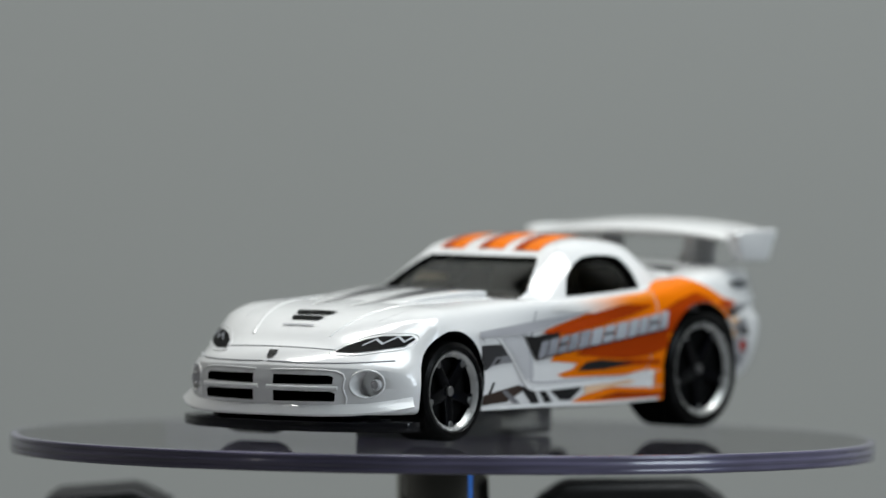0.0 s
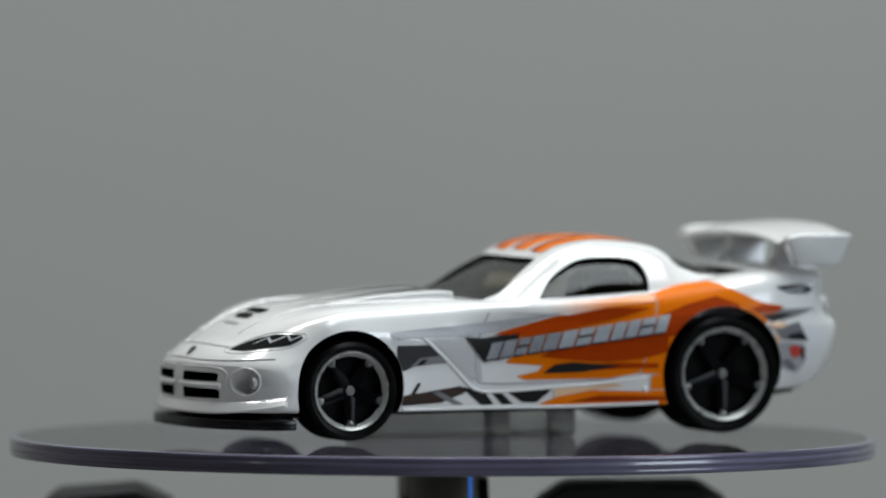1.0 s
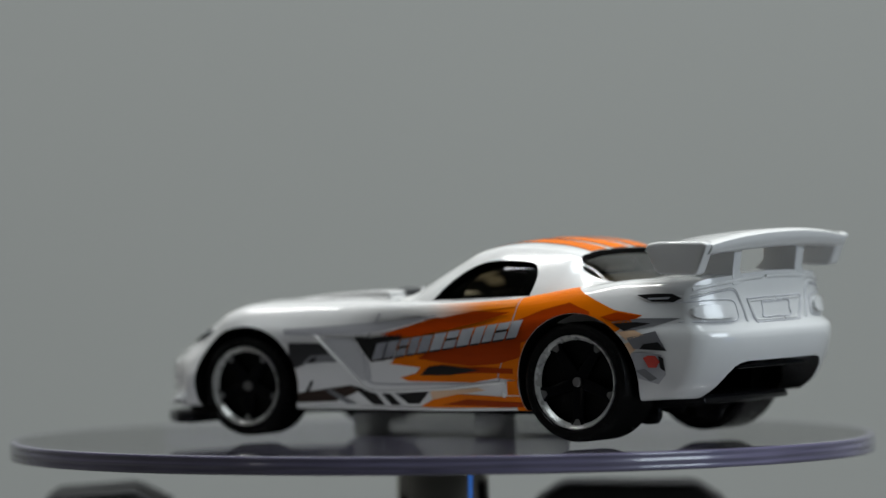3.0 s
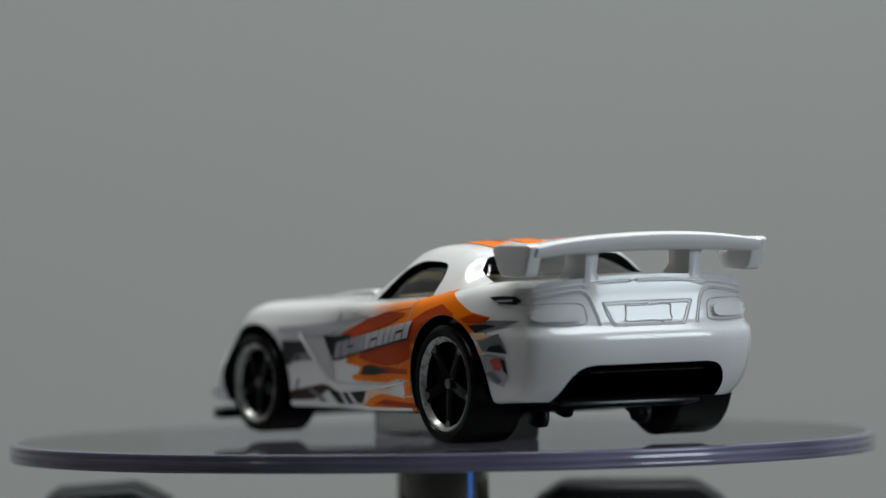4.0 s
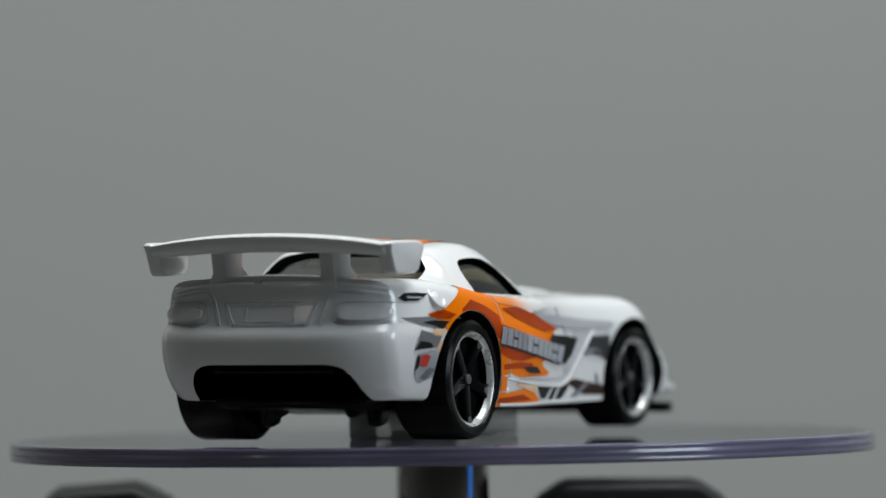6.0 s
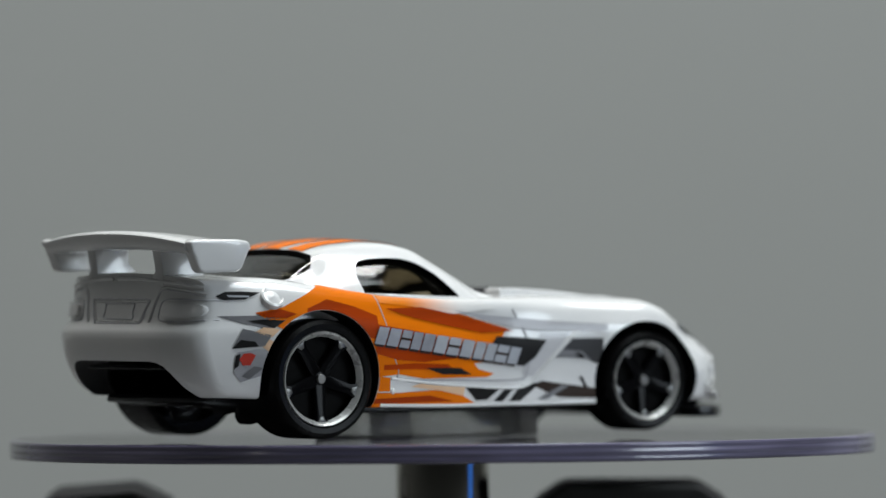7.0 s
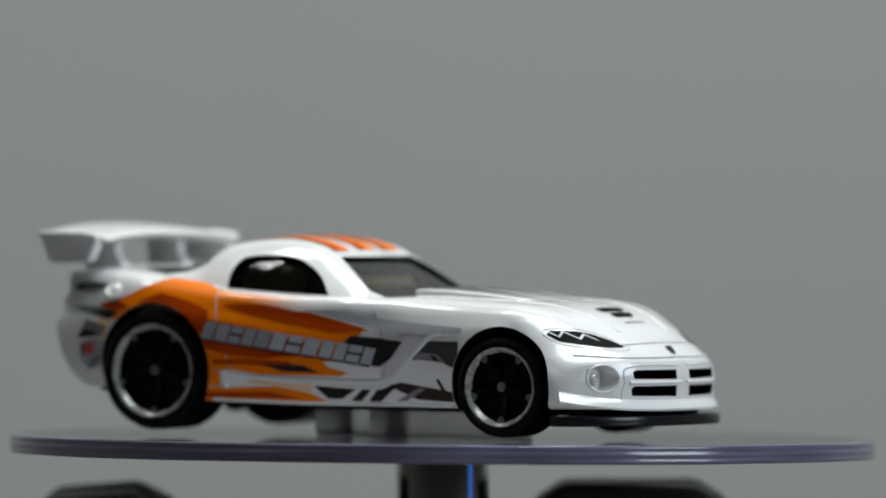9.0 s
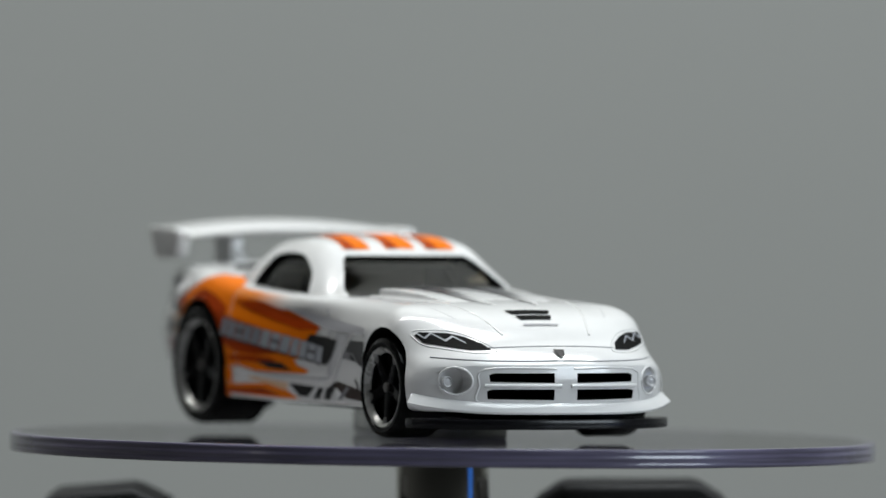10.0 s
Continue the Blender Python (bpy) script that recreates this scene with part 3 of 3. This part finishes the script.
def drop_on(p, way, lift):
    """The skin point that a straight line from outside meets, raised a little."""
    best = None
    for tree in (skin_tree, hood_tree, scoop_tree):
        hit, normal, _, dist = tree.ray_cast(Vector(p) - 60 * Vector(way), Vector(way))
        if hit is not None and (best is None or dist < best[2]):
            best = (hit, normal, dist)
    if best is None:
        hit, normal, _, dist = skin_tree.find_nearest(Vector(p))
        best = (hit, normal, dist)
    hit, normal, _ = best
    if normal.dot(Vector(way)) > 0:
        normal = -normal
    return hit + normal * lift


def shape_on(outline, axis, side, lift, clear=True):
    """A film over the skin: a flat outline cut fine and dropped on along an axis."""
    bm = bmesh.new()
    if axis == "y":
        vs = [bm.verts.new((x, 0, z)) for x, z in outline]
        way = (0, -side, 0)
    elif axis == "z":
        vs = [bm.verts.new((x, y * side, 0)) for x, y in outline]
        way = (0, 0, -1)
    else:
        vs = [bm.verts.new((0, y * side, z)) for y, z in outline]
        way = (-1, 0, 0) if axis == "front" else (1, 0, 0)
    for tri in tessellate_polygon([[Vector((a, b, 0)) for a, b in outline]]):
        bm.faces.new([vs[i] for i in tri])
    for _ in range(8):
        long = [e for e in bm.edges if e.calc_length() > 0.38]
        if not long:
            break
        bmesh.ops.subdivide_edges(bm, edges=long, cuts=1)
        bmesh.ops.triangulate(bm, faces=bm.faces)
    if axis == "y" and clear:
        for v in bm.verts:
            for (cx, cz), r in ((FRONT, 6.12), (REAR, 6.92)):
                dx, dz = v.co.x - cx, v.co.z - cz - 0.1
                q = math.hypot(dx, dz)
                if q < r and q > 0:
                    v.co.x, v.co.z = cx + dx * r / q, cz + 0.1 + dz * r / q
        bad = [f for f in bm.faces if f.calc_area() < 1e-4]
        bmesh.ops.delete(bm, geom=bad, context="FACES")
    for v in bm.verts:
        v.co = drop_on(v.co, way, lift)
    return bm


def film(name, outline, mat, layer=0, axis="y", sides=(1, -1), label=""):
    for side in sides:
        bm = shape_on(outline, axis, side, 0.07 + 0.055 * layer)
        part(name, bm, mat, car, label, smooth=0)


def bead(name, path, mat, radius, axis="y", sides=(1, -1), each=4, lift=0.0, closed=False, label="", flat=1.0):
    for side in sides:
        pts = spline([(p[0], p[1], 0) for p in (path + path[:1] if closed else path)], each)
        if axis == "y":
            line = [drop_on((p.x, 0, p.y), (0, -side, 0), lift) for p in pts]
        elif axis == "z":
            line = [drop_on((p.x, p.y * side, 0), (0, 0, -1), lift) for p in pts]
        else:
            line = [drop_on((0, p.x * side, p.y), (-1, 0, 0) if axis == "front" else (1, 0, 0), lift) for p in pts]
        bm = bmesh.new()
        tube(bm, line, radius, 8, flat)
        part(name, bm, mat, car, label, smooth=60)


# sides
film("orange_flash", [(-28.0, 13.6), (-25.1, 14.1), (-21.9, 15.5), (-19.9, 16.3), (-16.7, 15.9), (-13.7, 15.2), (-8.5, 14.3), (-2.1, 12.9), (3.7, 11.4), (2.0, 9.2), (3.1, 8.2), (-0.9, 7.9), (-0.3, 7.3), (1.9, 6.8), (0.9, 6.45), (-7.9, 6.5), (-11.1, 7.0), (-13.9, 6.8), (-15.4, 9.4), (-18, 11.3), (-20.5, 12.0), (-24.5, 11.3)], ORANGE, 0, label="bright orange printed flash")
film("faded_flash", [(-13.2, 15.0), (-7.9, 14.6), (0.2, 14.2), (2.6, 13.5), (-3.8, 13.0), (-8.5, 13.8), (-13.2, 14.3)], TOPFADE, 1, label="orange print that fades to white")
film("rust_flash", [(-0.6, 8.8), (-3.0, 10.0), (-8.0, 11.2), (-14.4, 12.2), (-14.2, 9.2), (-11.5, 8.5), (-7.9, 8.2), (-4.0, 8.45)], RUST, 1, label="burnt orange printed flash")
film("rust_streak", [(4.4, 11.1), (-2.1, 12.75), (-7.9, 13.75), (-12.6, 13.7), (-9.0, 12.7), (-5.0, 11.9), (0.2, 11.0)], RUST, 2)
film("rust_arch", [(-14.0, 10.6), (-13.9, 13.0), (-16.6, 14.0), (-19.9, 14.8), (-22.4, 13.9), (-22.5, 12.2), (-20.5, 12.2), (-17, 11.4)], RUST, 1)
film("rust_low", [(-3.6, 7.2), (-9.1, 7.5), (-13.2, 7.5), (-13.2, 8.0), (-9.1, 8.1), (-4.6, 7.9)], RUST, 1)
film("rust_tip", [(-23.7, 13.4), (-25.4, 13.9), (-28.0, 13.5), (-26.8, 13.1), (-24.8, 13.0)], RUST, 1)
film("smoke_streak", [(16.0, 11.55), (13.0, 11.75), (9.6, 12.0), (0.2, 12.9), (-3.5, 13.35), (3.7, 11.6), (7.2, 11.1), (11.9, 11.0), (15.8, 10.95)], HAZE, 3, label="pale smoky grey printed streak")
film("dark_wedge", [(7.6, 10.9), (5.6, 10.8), (1.4, 11.3), (2.4, 9.4), (3.8, 8.5), (5.6, 8.4)], CHARCOAL, 2, sides=(1,))
film("dark_wedge", [(8.5, 10.1), (5.7, 10.4), (2.2, 10.6), (-0.1, 8.1), (5.7, 7.5), (7.1, 8.4)], CHARCOAL, 2, sides=(-1,))
film("dark_streak", [(-0.9, 7.1), (-2.1, 8.0), (-4.1, 8.2), (-9.1, 7.8), (-5.0, 7.2)], CHARCOAL, 2, sides=(1,))
film("dark_streak", [(-7.7, 7.6), (-3.0, 7.5), (-1.3, 6.75), (-5.4, 6.9)], CHARCOAL, 2, sides=(-1,))
film("haze_panel", [(11.4, 10.75), (7.9, 10.9), (5.9, 8.3), (5.6, 6.5), (6.9, 6.4), (9.2, 8.6)], VEIL, 0, label="faint grey printed panel")
film("vent_panel", [(15.4, 10.2), (11.2, 10.2), (9.4, 8.3), (13.1, 8.2), (14.5, 7.6), (15.4, 7.6)], GRAPHITE, 0, label="dark grey vent panel")
film("vent_mark", [(13.9, 8.0), (12.8, 8.9), (10.2, 9.1), (9.5, 8.4)], SMOKE, 1)
film("vent_line", [(13.2, 8.15), (12.6, 8.7), (11.9, 8.75), (12.5, 8.2)], CHARCOAL, 2)
film("vent_tick", [(12.57, 6.26), (12.9, 6.32), (13.7, 5.11), (13.3, 5.05)], CHARCOAL, 0)
film("sill_patch", [(14.7, 5.0), (8.1, 5.9), (7.0, 5.4), (10.2, 4.2), (14.7, 4.0)], BROWN, 0, label="brown-black printed patch")
film("sill_slash", [(11.3, 5.3), (10.5, 5.45), (7.6, 4.0), (8.8, 4.0)], SMOKE, 1)
film("sill_band", [(8.0, 5.8), (5.5, 5.5), (4.2, 3.9), (5.6, 3.9)], CHARCOAL, 0)
film("sill_band", [(4.8, 5.4), (3.8, 5.4), (2.1, 3.95), (3.3, 3.9)], CHARCOAL, 0)
film("sill_band", [(3.1, 5.4), (-1.9, 5.4), (-0.4, 4.1), (1.1, 4.1)], CHARCOAL, 0)
film("sill_orange", [(-0.6, 3.85), (-2.3, 4.6), (-5.5, 5.3), (-11.4, 5.1), (-14.4, 5.2), (-14.6, 3.75), (-8.0, 3.7)], ORANGE, 0)
film("sill_peach", [(-2.1, 5.5), (-5.5, 5.7), (-8.4, 6.0), (-9.6, 5.7), (-5.5, 5.2), (-2.3, 4.6)], PEACH, 1)
film("sill_rust", [(-3.6, 4.1), (-7.0, 4.75), (-14.2, 4.55), (-14.2, 4.1)], RUST, 1)
film("sill_spot", [(-14.0, 6.9), (-12.4, 6.7), (-12.4, 5.3), (-14.2, 5.3)], ORANGE, 2)
for side in (1, -1):
    bm = bmesh.new()
    bmesh.ops.create_uvsphere(bm, u_segments=14, v_segments=8, radius=0.34)
    for v in bm.verts:
        v.co.y *= 0.6
    bmesh.ops.translate(bm, vec=drop_on((-11.9, 0, 5.3), (0, -side, 0), 0.0), verts=bm.verts)
    part("sill_stud", bm, WHITE, car, smooth=60)
film("quarter_grey", [(-24.8, 12.9), (-28.0, 13.3), (-32.0, 13.3), (-29.4, 12.5), (-26.5, 11.9)], SMOKE, 0)
film("quarter_dark", [(-25.0, 12.75), (-27.4, 12.9), (-29.0, 12.75), (-27.2, 12.3), (-26.3, 12.0)], CHARCOAL, 1)
film("quarter_amber", [(-25.6, 11.9), (-27.4, 12.1), (-28.4, 11.6), (-26.6, 11.1)], PEACH, 1)
film("quarter_ember", [(-26.2, 10.6), (-27.6, 11.2), (-27.9, 10.4), (-26.9, 9.6)], PEACH, 0)
film("quarter_shard", [(-26.6, 11.3), (-29.6, 12.0), (-30.8, 10.0), (-27.4, 10.2)], SMOKE, 1)
film("quarter_veil", [(-27.0, 9.8), (-28.2, 9.9), (-30.2, 9.6), (-30.5, 7.6), (-29.6, 6.6), (-27.6, 7.2)], HAZE, 0)
film("quarter_point", [(-28.4, 10.7), (-29.9, 10.9), (-30.8, 10.0), (-28.0, 10.2)], CHARCOAL, 2)
film("quarter_badge", [(-28.3, 9.3), (-28.8, 9.55), (-29.6, 9.5), (-30.0, 8.9), (-29.6, 8.3), (-28.8, 8.3)], RED, 1, label="small red printed badge")
film("quarter_low", [(-27.4, 8.0), (-28.4, 8.2), (-29.6, 7.2), (-28.8, 6.9)], SMOKE, 1)
film("quarter_edge", [(-29.9, 9.5), (-30.4, 9.3), (-30.5, 7.9), (-30.0, 8.3)], CHARCOAL, 1)
film("oval_mark", [(-27.2, 15.6), (-29.2, 15.75), (-30.9, 15.75), (-32.0, 15.3), (-31.1, 14.9), (-28.9, 14.95)], CHARCOAL, 1, label="small black printed oval mark")
film("oval_bar", [(-28.4, 15.3), (-30.8, 15.42), (-30.6, 15.2), (-28.5, 15.12)], SILVER, 2)

# the sponsor's name: a row of slanted silver blocks
GLYPHS = [0.9, 1.0, 0.9, 0.9, 1.05, 1.1, 1.1, 1.15, 0.95, 0.9, 1.05, 0.9]
total = sum(GLYPHS)
for side in (1, -1):
    run = 0.0
    for k, w in enumerate(GLYPHS):
        a, b = run / total, (run + w * 0.87) / total
        run += w
        def at(f, top):
            x = 5.0 - 19.4 * f if side > 0 else -14.2 + 19.4 * f
            g = (5.0 - x) / 19.4
            slant = 0.35 if side > 0 else -0.35
            z = (9.4 + 2.75 * g) if side > 0 else (8.5 + 2.6 * g)
            h = 0.85 * top
            return (x - slant * top, z + h)
        whole = [at(a, -1), at(b, -1), at(b, 1), at(a, 1)]
        part("name_shadow", shape_on([(x + 0.16 * side, z - 0.22) for x, z in whole], "y", side, 0.205), BROWN, car, smooth=0)
        # every other block is split by a thin gap
        halves = [whole] if k % 4 != 2 else [[at(a, -1), at(b, -1), at(b, -0.12), at(a, -0.12)], [at(a, 0.16), at(b, 0.16), at(b, 1), at(a, 1)]]
        for q in halves:
            part("name_block", shape_on(q, "y", side, 0.25), DULL if k < 5 else SILVER, car, "silver printed name block", smooth=0)

# door gap, side ridge, filler cap
bead("door_gap", [(-13.4, 15.2), (-13.2, 13.6), (-12.4, 10.4), (-11.3, 7.4), (-10.6, 6.55), (-2, 6.2), (5.1, 6.1), (6.2, 6.9), (6.4, 9.3), (5.8, 11.3), (4.7, 13.4)], GAP, 0.09, lift=0.02)
bead("side_ridge", [(15.2, 10.95), (13.6, 11.1), (12.5, 10.95), (11.8, 10.5), (9.2, 8.1), (7.2, 6.1), (6.2, 5.5), (4.0, 5.25), (-5.2, 5.85), (-12.2, 6.6)], WHITE, 0.18, lift=0.0, each=5, label="raised white side moulding")
bead("sill_ledge", [(14.5, 3.6), (6, 3.6), (-4, 3.65), (-13.4, 3.9)], WHITE, 0.22, lift=0.0)
bm = bmesh.new()
lathe(bm, [(0.01, -0.6), (1.35, -0.6), (1.3, 0.05), (1.12, 0.16), (0.98, 0.02), (0.8, 0.03), (0.55, 0.2), (0.01, 0.27)], 40)
for v in bm.verts:
    v.co.y = -v.co.y
cap_at = drop_on((-25.9, 0, 15.2), (0, 1, 0), 0.0)
bmesh.ops.rotate(bm, cent=(0, 0, 0), matrix=Matrix.Rotation(radians(-38), 3, "X"), verts=bm.verts)
bmesh.ops.translate(bm, vec=cap_at, verts=bm.verts)
part("filler_cap", bm, WHITE, car, "round white fuel filler cap")

# roof and bonnet
for lo, hi in ((-6.6, -3.5), (-1.7, 1.7), (3.0, 6.4)):
    film("roof_stripe", [(-3.9, lo), (-3.9, hi), (-9, hi * 0.98), (-16.8, hi * 0.9), (-16.8, lo * 0.9), (-9, lo * 0.98)], ORANGE, 0, "z", (1,), "orange printed roof stripe")
    film("roof_streak", [(-3.95, lo + 0.2), (-3.95, lo + 1.3), (-8, lo + 1.0), (-13, lo * 0.94 + 0.3)], RUST, 1, "z", (1,))
film("bonnet_stripe", [(6.2, 1.7), (6.2, 5.0), (13, 4.2), (21, 3.2), (23, 2.4), (15, 2.2)], HOODFADE, 1, "z", (1, -1), "smoky grey printed bonnet stripe")
film("bonnet_louvre", [(25.0, -2.6), (25.0, 2.6), (26.0, 2.1), (26.0, -2.1)], DARK, 1, "z", (1,))
film("bonnet_louvre", [(26.5, -2.1), (26.5, 2.1), (27.3, 1.7), (27.3, -1.7)], DARK, 1, "z", (1,))
film("bonnet_chevron", [(28.2, -2.1), (28.2, 2.1), (28.45, 1.9), (28.45, -1.9)], HAZE, 1, "z", (1,))
bead("bonnet_crease", [(8, 9.3), (16, 8.2), (24, 6.6), (29.5, 5.0)], WHITE, 0.16, "z", (1, -1), lift=-0.06)
bead("bonnet_gap", [(8.5, 10.6), (16, 10.2), (23, 9.6), (26, 8.6)], GAP, 0.045, "z", (1, -1), lift=-0.02)
# nose
film("headlamp", [(13.01, 11.1), (12.56, 11.45), (10.30, 11.4), (8.94, 11.05), (7.70, 10.45), (7.13, 9.8), (9.05, 9.75), (10.86, 10.05), (12.56, 10.4)], DARK, 0, "front", (1, -1), "dark printed headlamp with silver zigzag")
film("headlamp_zigzag", [(12.78, 11.2), (12.33, 10.72), (11.65, 11.25), (10.75, 10.5), (9.96, 10.95), (9.05, 10.3), (9.11, 10.48), (9.96, 11.13), (10.75, 10.7), (11.65, 11.43), (12.33, 10.9), (12.67, 11.35)], SILVER, 1, "front", (1, -1))
bead("headlamp_edge", [(13.23, 11.1), (12.67, 11.65), (10.18, 11.65), (8.71, 11.25), (7.36, 10.5), (6.68, 9.65), (9.05, 9.5), (10.97, 9.8), (12.67, 10.2)], WHITE, 0.06, "front", (1, -1), closed=True)
bead("bonnet_seam", [(-12.6, 9.0), (-9, 8.75), (-4, 8.7), (0, 8.75), (4, 8.7), (9, 8.75), (12.6, 9.0)], GAP, 0.08, "front", (1,), lift=0.02)
bead("bonnet_lip", [(-7.4, 10.0), (-4, 10.12), (0, 10.18), (4, 10.12), (7.0, 10.0)], GAP, 0.07, "front", (1,), lift=0.02)
film("nose_badge", [(-0.6, 9.8), (0.6, 9.8), (0.45, 9.25), (0, 8.95), (-0.45, 9.25)], CHARCOAL, 1, "front", (1,), "small black shield badge")
bead("fog_lamp_ring", [(11.1 + 1.4 * math.cos(k * math.pi / 6), 6.65 + 1.4 * math.sin(k * math.pi / 6)) for k in range(12)], WHITE, 0.12, "front", (1, -1), closed=True)
for side in (1, -1):
    bm = bmesh.new()
    lathe(bm, [(0.01, 0.0), (0.62, 0.0), (0.62, 1.0), (0.5, 1.15), (0.36, 1.0), (0.01, 1.05)], 32, "z")
    bmesh.ops.rotate(bm, cent=(0, 0, 0), matrix=Matrix.Rotation(radians(90), 3, "Y"), verts=bm.verts)
    bmesh.ops.translate(bm, vec=(29.5, side * 11.7, 6.55), verts=bm.verts)
    part("fog_lamp", bm, LENS, car, "small round grey fog lamp")
bead("grille_frame", [(1.0, 7.95), (8.4, 7.9), (9.1, 6.2), (8.7, 4.3), (1.0, 4.25)], WHITE, 0.14, "front", (1, -1), lift=-0.05)
bead("nose_bar", [(0.6, 6.2), (4, 6.2), (8.6, 6.2)], WHITE, 0.22, "front", (1, -1), lift=0.05)
bm = bmesh.new()
lip = []
for k in range(33):
    y = 14.7 - 29.4 * k / 32
    q = abs(y / 14.7)
    lip.append(Vector((34.5 - 6.5 * q ** 3.0, y, 3.75 + 0.9 * q ** 5)))
rings = []
for i, p in enumerate(lip):
    d = (lip[min(i + 1, 32)] - lip[max(i - 1, 0)]).normalized()
    out = Vector((-d.y, d.x, 0)).normalized()
    if out.x < 0:
        out = -out
    e = abs(p.y / 14.7) ** 5
    o = [(-0.6, -0.45), (0.1 + 0.35 * e, -0.45), (0.2 + 0.4 * e, -0.25), (0.1 + 0.2 * e, 0.05), (-0.25, 0.6), (-0.6, 0.85)]
    rings.append([bm.verts.new(p + out * a + Vector((0, 0, b))) for a, b in o])
for A, B in zip(rings, rings[1:]):
    for i in range(6):
        bm.faces.new((A[i], A[(i + 1) % 6], B[(i + 1) % 6], B[i]))
bm.faces.new(rings[0]), bm.faces.new(rings[-1][::-1])
part("chin_lip", bm, WHITE, car, "white lower nose lip")

# tail
bead("plate_bevel", [(4.9, 14.75), (2.5, 14.8), (0, 14.8), (-2.5, 14.8), (-4.9, 14.75), (-4.7, 14.2), (-4.1, 12.95), (-3.4, 12.8), (-1.5, 12.8), (1.5, 12.8), (3.4, 12.8), (4.1, 12.95), (4.7, 14.2)], WHITE, 0.12, "back", (1,), closed=True, each=6, lift=-0.02)
bead("panel_bevel", [(13.0, 15.45), (9.5, 16.1), (7.0, 16.1), (6.05, 14.2), (5.65, 12.7)], WHITE, 0.13, "back", (1, -1), lift=-0.01)
# these grey EDGE beads draw groove shade as colour on the white tail
bead("plate_frame", [(5.2, 15.0), (2.5, 15.05), (0, 15.05), (-2.5, 15.05), (-5.2, 15.0), (-5.0, 14.2), (-4.3, 12.7), (-3.6, 12.55), (-1.5, 12.55), (1.5, 12.55), (3.6, 12.55), (4.3, 12.7), (5.0, 14.2)], EDGE, 0.07, "back", (1,), closed=True, each=7, lift=0.05)
bead("plate_edge", [(2.6, 14.6), (0, 14.6), (-2.6, 14.6), (-2.6, 13.8), (-2.6, 13.05), (0, 13.05), (2.6, 13.05), (2.6, 13.8)], EDGE, 0.07, "back", (1,), closed=True, each=7, lift=0.05)
bead("tail_panel_edge", [(13.0, 15.2), (9.5, 15.85), (7.2, 15.9), (6.3, 14.2), (5.9, 12.7)], EDGE, 0.07, "back", (1, -1), lift=0.03)
for side in (1, -1):
    bm = shape_on([(10.3 + 2.5 * math.copysign(abs(math.cos(k * math.pi / 12)) ** 0.6, math.cos(k * math.pi / 12)), 13.9 + 0.72 * math.copysign(abs(math.sin(k * math.pi / 12)) ** 0.7, math.sin(k * math.pi / 12))) for k in range(24)], "back", side, 0.0)
    face = list(bm.faces)
    geo = bmesh.ops.extrude_face_region(bm, geom=face)
    for v in [g for g in geo["geom"] if isinstance(g, bmesh.types.BMVert)]:
        v.co.x -= 0.45
    part("tail_lamp", bm, WHITE, car, "white moulded tail lamp", smooth=50)
bead("tail_lamp_edge", [(13.3, 14.9), (10, 15.05), (7.6, 14.9), (7.2, 13.9), (7.4, 12.95), (10, 12.8), (13.2, 12.95)], EDGE, 0.07, "back", (1, -1), lift=0.03)
bead("tail_rim", [(12.2, 16.2), (9, 16.7), (4, 17.05), (0, 17.1), (-4, 17.05), (-9, 16.7), (-12.2, 16.2)], WHITE, 0.22, "back", (1,), lift=-0.05)


# ---- turning ----
TURN = [(0.0, -0.00), (0.5, -15.15), (1.0, -29.93), (1.5, -44.21), (2.0, -58.14), (2.5, -71.69), (2.7, -77.02), (4.0, -111.81), (4.5, -125.89), (5.0, -139.97), (5.5, -154.2), (6.8, -191.84), (7.0, -197.99), (7.5, -214.30), (8.0, -230.66), (8.5, -246.94), (9.0, -263.18), (9.5, -279.45), (10.0, -295.54)]
PSI, OFF_X, OFF_Y = 232.321, 2.461, 4.368
LEAN_X, LEAN_Y = 0.614, 0.654      # degrees by which the disc leans and wobbles as it turns
SET_X, SET_Y = -0.512, 0.137        # and by which it always dips away from the camera


def turned(t):
    i = min(max(k for k, r in enumerate(TURN) if r[0] <= t + 1e-6), len(TURN) - 2)
    def slope(k):
        a, b = max(k - 1, 0), min(k + 1, len(TURN) - 1)
        return (TURN[b][1] - TURN[a][1]) / (TURN[b][0] - TURN[a][0])
    h = TURN[i + 1][0] - TURN[i][0]
    s = (t - TURN[i][0]) / h
    return (2 * s ** 3 - 3 * s ** 2 + 1) * TURN[i][1] + (s ** 3 - 2 * s ** 2 + s) * h * slope(i) + (3 * s ** 2 - 2 * s ** 3) * TURN[i + 1][1] + (s ** 3 - s ** 2) * h * slope(i + 1)


def motions():
    times = [0.25 * k for k in range(41)]
    base = Matrix.Translation((0, 0, DISC_Z))
    lean = pose(0, 0, 0, LEAN_X, LEAN_Y, 0)
    stand = pose(OFF_X * MM, OFF_Y * MM, HALF * MM, 0, 0, PSI)
    for thing, place in ((car, lean @ stand), (riser, lean @ stand)):
        walk(thing, [(t, base @ pose(0, 0, 0, 0, 0, turned(t)) @ place) for t in times])
    dip = pose(0, 0, 0, SET_X, SET_Y, 0)
    walk(turntable_disc, [(t, base @ dip @ pose(0, 0, 0, 0, 0, turned(t)) @ lean) for t in times])
    walk(spindle, [(t, base @ pose(0, 0, 0, 0, 0, turned(t))) for t in times])


motions()
